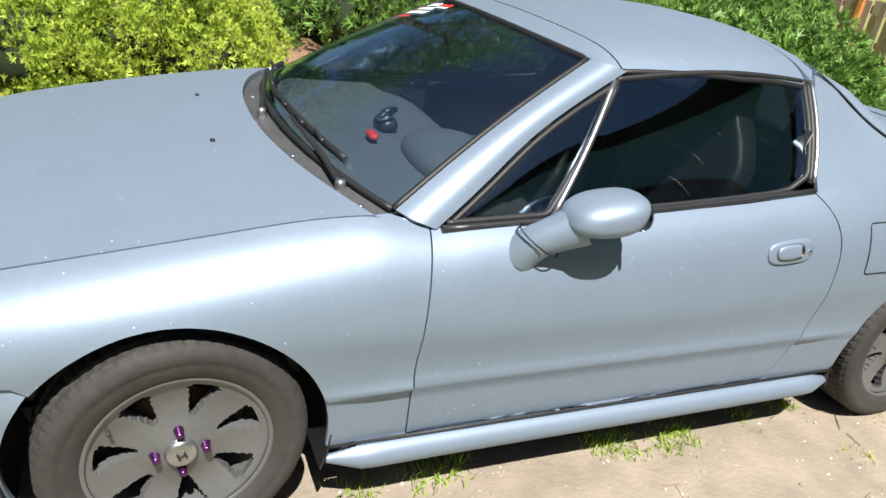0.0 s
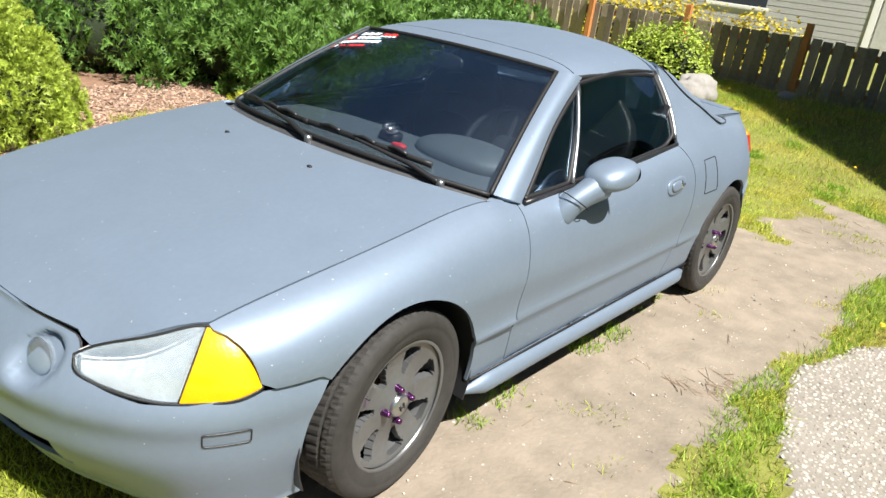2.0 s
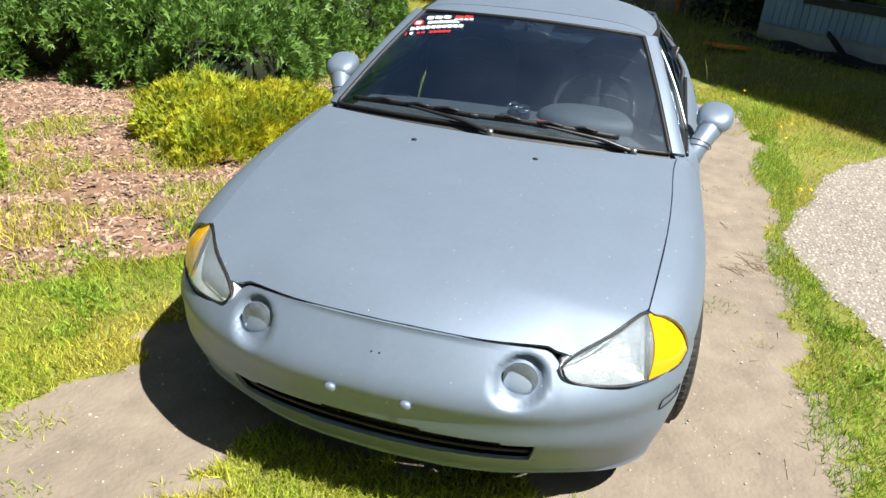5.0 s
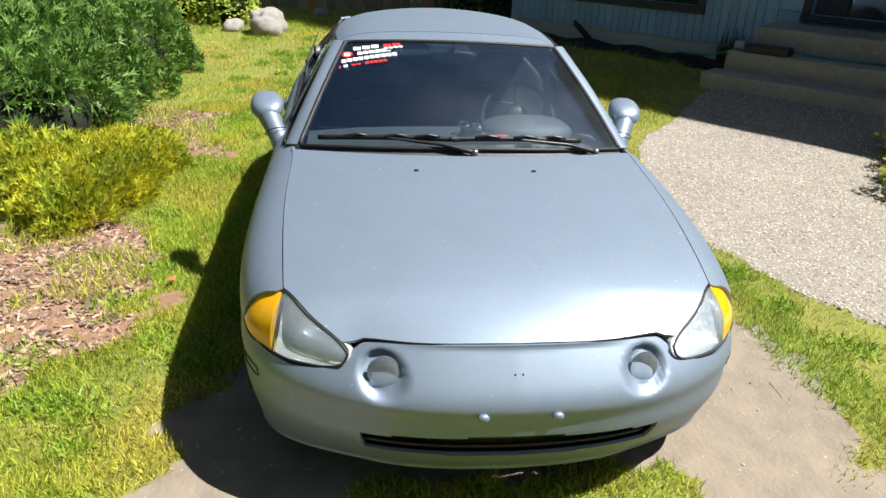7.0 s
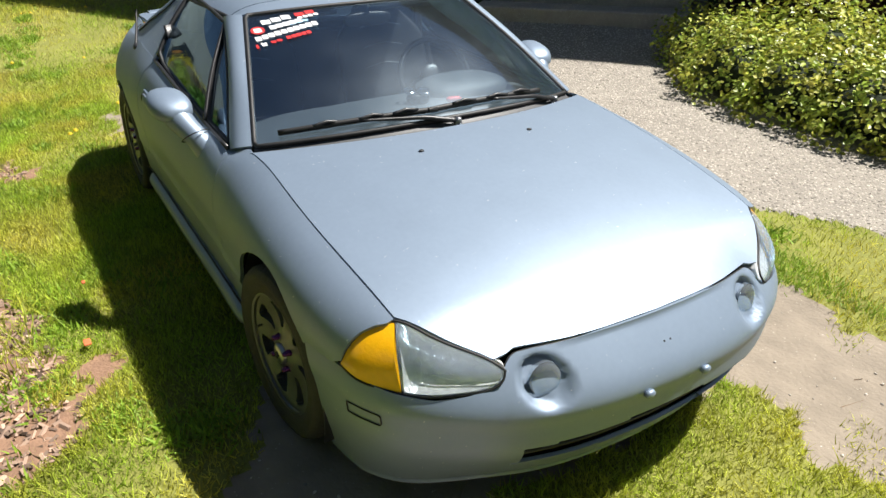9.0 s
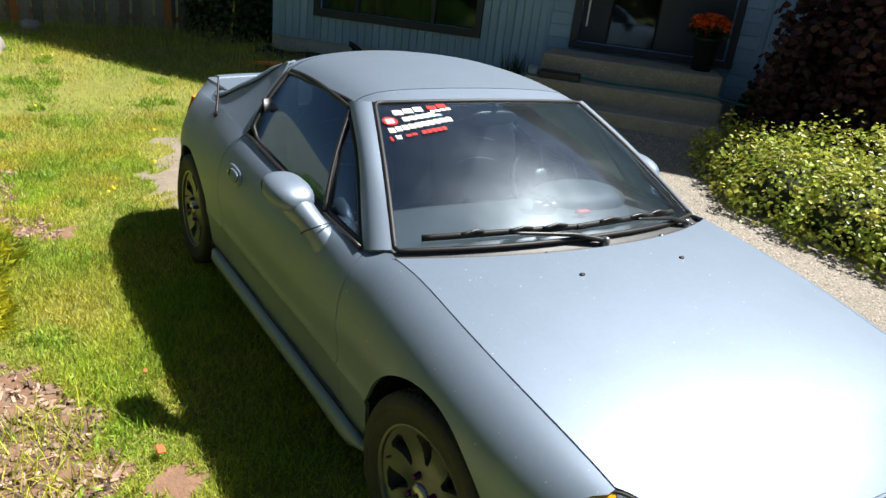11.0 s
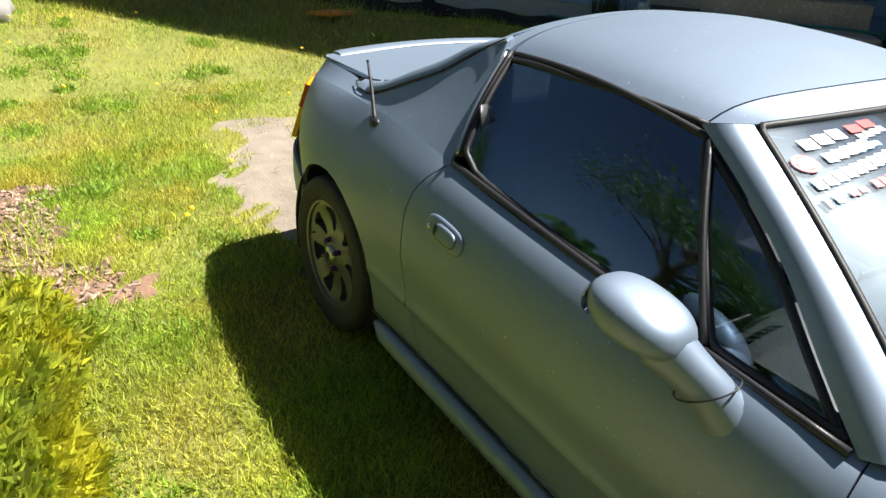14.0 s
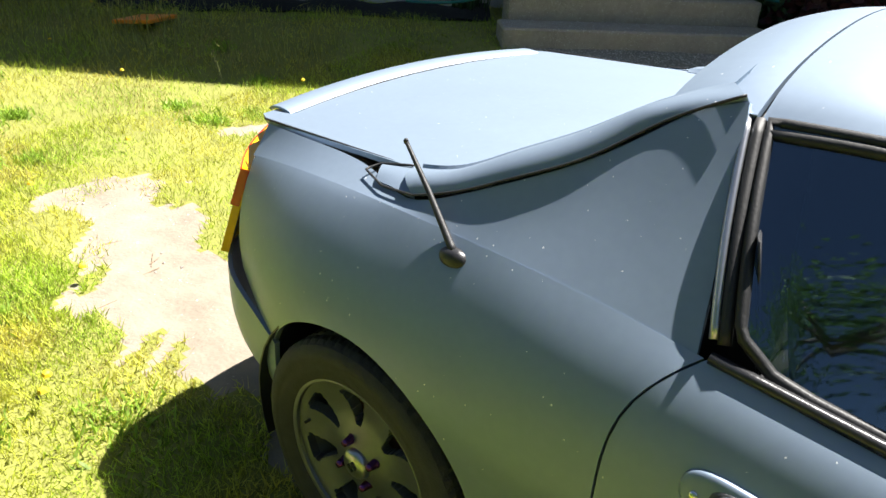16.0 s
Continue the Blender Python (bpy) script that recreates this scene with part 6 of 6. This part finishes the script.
roof.matrix_basis = WALL_M.inverted()
# steps
st = thing("front_steps", "exposed-aggregate concrete front steps in three tiers", "steps")
st.matrix_basis = WALL_M
hbox("top_landing", -2.54, -0.49, 0.082, 0.90, -0.1, 0.755, STEPM, 0.015, st)
hbox("middle_step", -2.545, -0.36, 0.902, 1.32, -0.1, 0.52, STEPM, 0.015, st)
hbox("bottom_step", -2.55, -0.26, 1.322, 1.72, -0.1, 0.32, STEPM, 0.015, st)
# hose along the steps
HOSE = material("teal_garden_hose", (0.03, 0.20, 0.19), 0.45, 0, 30, 0.15)
hose = part("garden_hose", tube(path3([(0.5, 0.55, 0.32), (-0.1, 0.85, 0.40), (-0.5, 0.98, 0.535), (-1.2, 1.02, 0.535), (-1.9, 0.98, 0.535), (-2.6, 1.02, 0.53), (-3.2, 1.05, 0.42)]), 60, 0.013, 8), HOSE)
hose.matrix_basis = WALL_M
tagged(hose, "teal garden hose lying across the steps", "hose")
# flower pot
POT = material("black_flower_pot", (0.02, 0.02, 0.022), 0.5, 0, 30, 0.2)
PETAL = leaf_material("orange_petal", (0.85, 0.13, 0.015), 0.3, 0.5, 0.3)
pot = thing("flower_pot", "black pot of orange flowers on the landing", "flower pot")
pot.matrix_basis = WALL_M @ pose(-2.33, 0.42, 0.755)
part("pot", lathe([(0.0, 0.0), (0.11, 0.0), (0.15, 0.34), (0.165, 0.34), (0.165, 0.38), (0.14, 0.38), (0.13, 0.34), (0.0, 0.34)], 28, axis="z"), POT, pot)
th = rng.uniform(0, 2 * np.pi, 500)
rr = 0.21 * np.sqrt(rng.uniform(0, 1, 500))
fp = np.stack([rr * np.cos(th), rr * np.sin(th), 0.46 + 0.12 * rng.uniform(0, 1, 500) + 0.08 * (1 - rr / 0.21)], -1)
scatter("blossom", "", "", PETAL, LEAF, LEAF_F, fp, np.full((500, 3), 0.06), 0.8, parent=pot)
scatter("leaves", "", "", DARKLEAF, LEAF, LEAF_F, fp[:200] - np.array([0, 0, 0.08]), np.full((200, 3), 0.08), 0.8, parent=pot)
# black bed along the foundation, wire coil, tray
SOIL = material("black_bed_soil", (0.015, 0.014, 0.013), 0.95, 0, 20, 0.4, 0.6)
bed = part("flower_bed", sheet(lambda u, w: Vector((mixv(-0.3, 3.3, u), mixv(0.02, 0.72 + 0.10 * math.sin(9 * u), w), 0.20 + 0.07 * math.sin(math.pi * w) + 0.02 * math.sin(31 * u + 5 * w))), steps(60), steps(10), 0.02, core=(0, 0, -5), along_x=False), SOIL)
bed.matrix_basis = WALL_M
tagged(bed, "strip of black soil along the foundation", "flower bed", kind="structure")
coil = part("hose_coil", tube(lambda t: Vector((1.95 + 0.15 * math.cos(19 * t), 0.30 + 0.08 * math.sin(19 * t), 0.33 + 0.12 * math.sin(19 * t + 1) + 0.05 * t)), 60, 0.014, 6), BLACK)
coil.matrix_basis = WALL_M
tagged(coil, "loose coil of black hose by the foundation", "hose")
tray = part("plant_tray", box(-0.98, -0.52, 1.06, 1.30, 0.522, 0.60, 0.01), POT)
tray.matrix_basis = WALL_M
tagged(tray, "black plastic plant tray on the middle step", "tray")
jug = part("plastic_tub", box(-0.50, -0.38, 1.06, 1.20, 0.522, 0.62, 0.02), material("blue_grey_plastic", (0.22, 0.30, 0.38), 0.5, 0, 20, 0.1))
jug.matrix_basis = WALL_M
tagged(jug, "small blue-grey plastic tub on the middle step", "tub")
# grass tuft at the steps' corner
q = np.array([(4.95, -4.10)]) + rng.normal(0, 0.07, (200, 2))
h = rng.uniform(0.2, 0.5, 200)
scatter("iris_leaves", "upright dark leaves at the corner of the steps", "plant", DARKLEAF, BLADE, BLADE_F, on_ground(q), np.stack([np.full(200, 0.018), h * 0.5, h], -1), 0.12)
# maple
maple = thing("maple", "dark red weeping maple beside the house", "tree")
part("trunk", tube(path3([(1.6, -6.3, 0), (1.55, -6.2, 0.6), (1.7, -6.1, 1.2), (1.6, -6.1, 1.7)]), 16, lambda t: 0.09 - 0.05 * t, 10), BARK, maple)
a, b = mound(1.6, -6.15, 1.15, 1.15, 2.2, 11000, 211, inner=0.5)
scatter("crown", "", "", MAROON, LEAF, LEAF_F, a, np.full((len(a), 3), 0.10), 0.8, up=b, parent=maple)
# orange board and yellow stake
ORANGE = material("orange_board", (0.95, 0.30, 0.02), 0.5, 0, 20, 0.1)
tagged(part("orange_board", box(-0.16, 0.16, -0.24, 0.24, 0.0, 0.03, 0.006), ORANGE, m=pose(6.15, -1.42, 0.225, 4, 3, 35)), "flat orange board lying in the grass", "board")
tagged(part("stake", box(-0.014, 0.014, -0.014, 0.014, 0.0, 1.5, 0.003, 1), material("yellow_stake", (0.72, 0.55, 0.08), 0.6, 0, 20, 0.1), m=pose(8.15, -1.46, 0.15, 3, -4, 0)), "thin yellow stake standing in the lawn", "stake")


# ---- trees round the plot ----
def tree(x, y, h, crown_r, n, seed):
    t = thing("tree", "broad tree with loose green leaves", "tree", "trees round the plot")
    z = float(ground_z(np.array(x), np.array(y)))
    part("trunk", tube(path3([(x, y, z - 0.1), (x + 0.1, y, h * 0.3), (x - 0.1, y + 0.1, h * 0.6), (x, y, h * 0.92)]), 20, lambda k: 0.20 * (1 - k) + 0.03, 12), BARK, t)
    r = random.Random(seed)
    ps, us = [], []
    for k in range(11):
        q = 2 * math.pi * k / 11 + r.uniform(-0.3, 0.3)
        z0, z1 = h * r.uniform(0.35, 0.7), h * r.uniform(0.6, 1.0)
        rr = crown_r * r.uniform(0.55, 1.0)
        tip = Vector((x + rr * math.cos(q), y + rr * math.sin(q), z1))
        part("limb", tube(path3([(x, y, z0), mixv(Vector((x, y, z0)), tip, 0.5) + Vector((0, 0, 0.3)), tip]), 12, lambda k2: 0.06 * (1 - k2) + 0.012, 7), BARK, t)
        g = np.random.default_rng(seed + k)
        m = n // 11
        d = g.normal(0, 1, (m, 3))
        ps.append(np.array(tip) * 0.8 + np.array((x, y, z1)) * 0.2 + d * np.array((0.75, 0.75, 0.5)) * crown_r * 0.30)
    pos = np.concatenate(ps)
    scatter("crown", "", "", TREELEAF, LEAF, LEAF_F, pos, np.full((len(pos), 3), 0.13), 1.0, parent=t)


tree(1.5, 8.6, 7.5, 3.2, 6500, 301)
tree(-3.2, 8.2, 7.0, 2.8, 5500, 321)
tree(-8.5, 1.5, 8.0, 3.0, 12000, 341)
tree(5.8, 10.0, 8.5, 3.2, 6000, 361)

# neighbour's house beyond the fence
NSIDE = material("pale_grey_siding", (0.42, 0.42, 0.43), 0.7, 0, 10, 0.1, 0.2)
nb = thing("neighbour_house", "pale grey neighbouring house beyond the fence", "house")
nb.matrix_basis = pose(23, 5.0, 0.2, 0, 0, 12)
part("wall", box(0, 8, -7, 9, 0, 5.0, 0.01), NSIDE, nb)
for k in range(14):
    part("lap_board", box(-0.03, -0.002, -7, 9, 0.2 + 0.18 * k, 0.36 + 0.18 * k, 0.004), NSIDE, nb)
part("garage_door", box(-0.06, -0.035, -4.8, -2.0, 0.0, 2.2, 0.01), CONC, nb)
part("trim", box(-0.08, -0.035, -1.95, -1.75, 0.0, 2.4, 0.01), WHITE, nb)
wn2 = part("window", box(-0.06, -0.035, 1.2, 3.0, 1.0, 2.1, 0.01), FRAMEM, nb)
part("window_frame", box(-0.09, -0.062, 1.1, 3.1, 0.9, 1.0, 0.01), WHITE, wn2)

# leaf belt, seen only in reflections; added to hold back low sky light
g = np.random.default_rng(500)
n = 17000
ang = g.uniform(radians(25), radians(222), n)
ang = np.where(ang < radians(50), ang + radians(30), ang)
rad = 13.5 + 3.0 * g.uniform(0, 1, n) + 1.5 * np.sin(9 * ang)
hgt = 0.7 * (5.5 + 2.2 * np.sin(11 * ang + 1) + 1.3 * np.sin(23 * ang)) * g.uniform(0, 1, n) ** 0.8
q = np.stack([rad * np.cos(ang), rad * np.sin(ang), hgt + 0.1], -1)
scatter("woods", "dark green leaf belt round the plot, unseen, added to cut low sky light", "woods", TREELEAF, LEAF, LEAF_F, q, np.full((n, 3), 1.0) * g.uniform(0.35, 0.75, (n, 1)), 0.9)
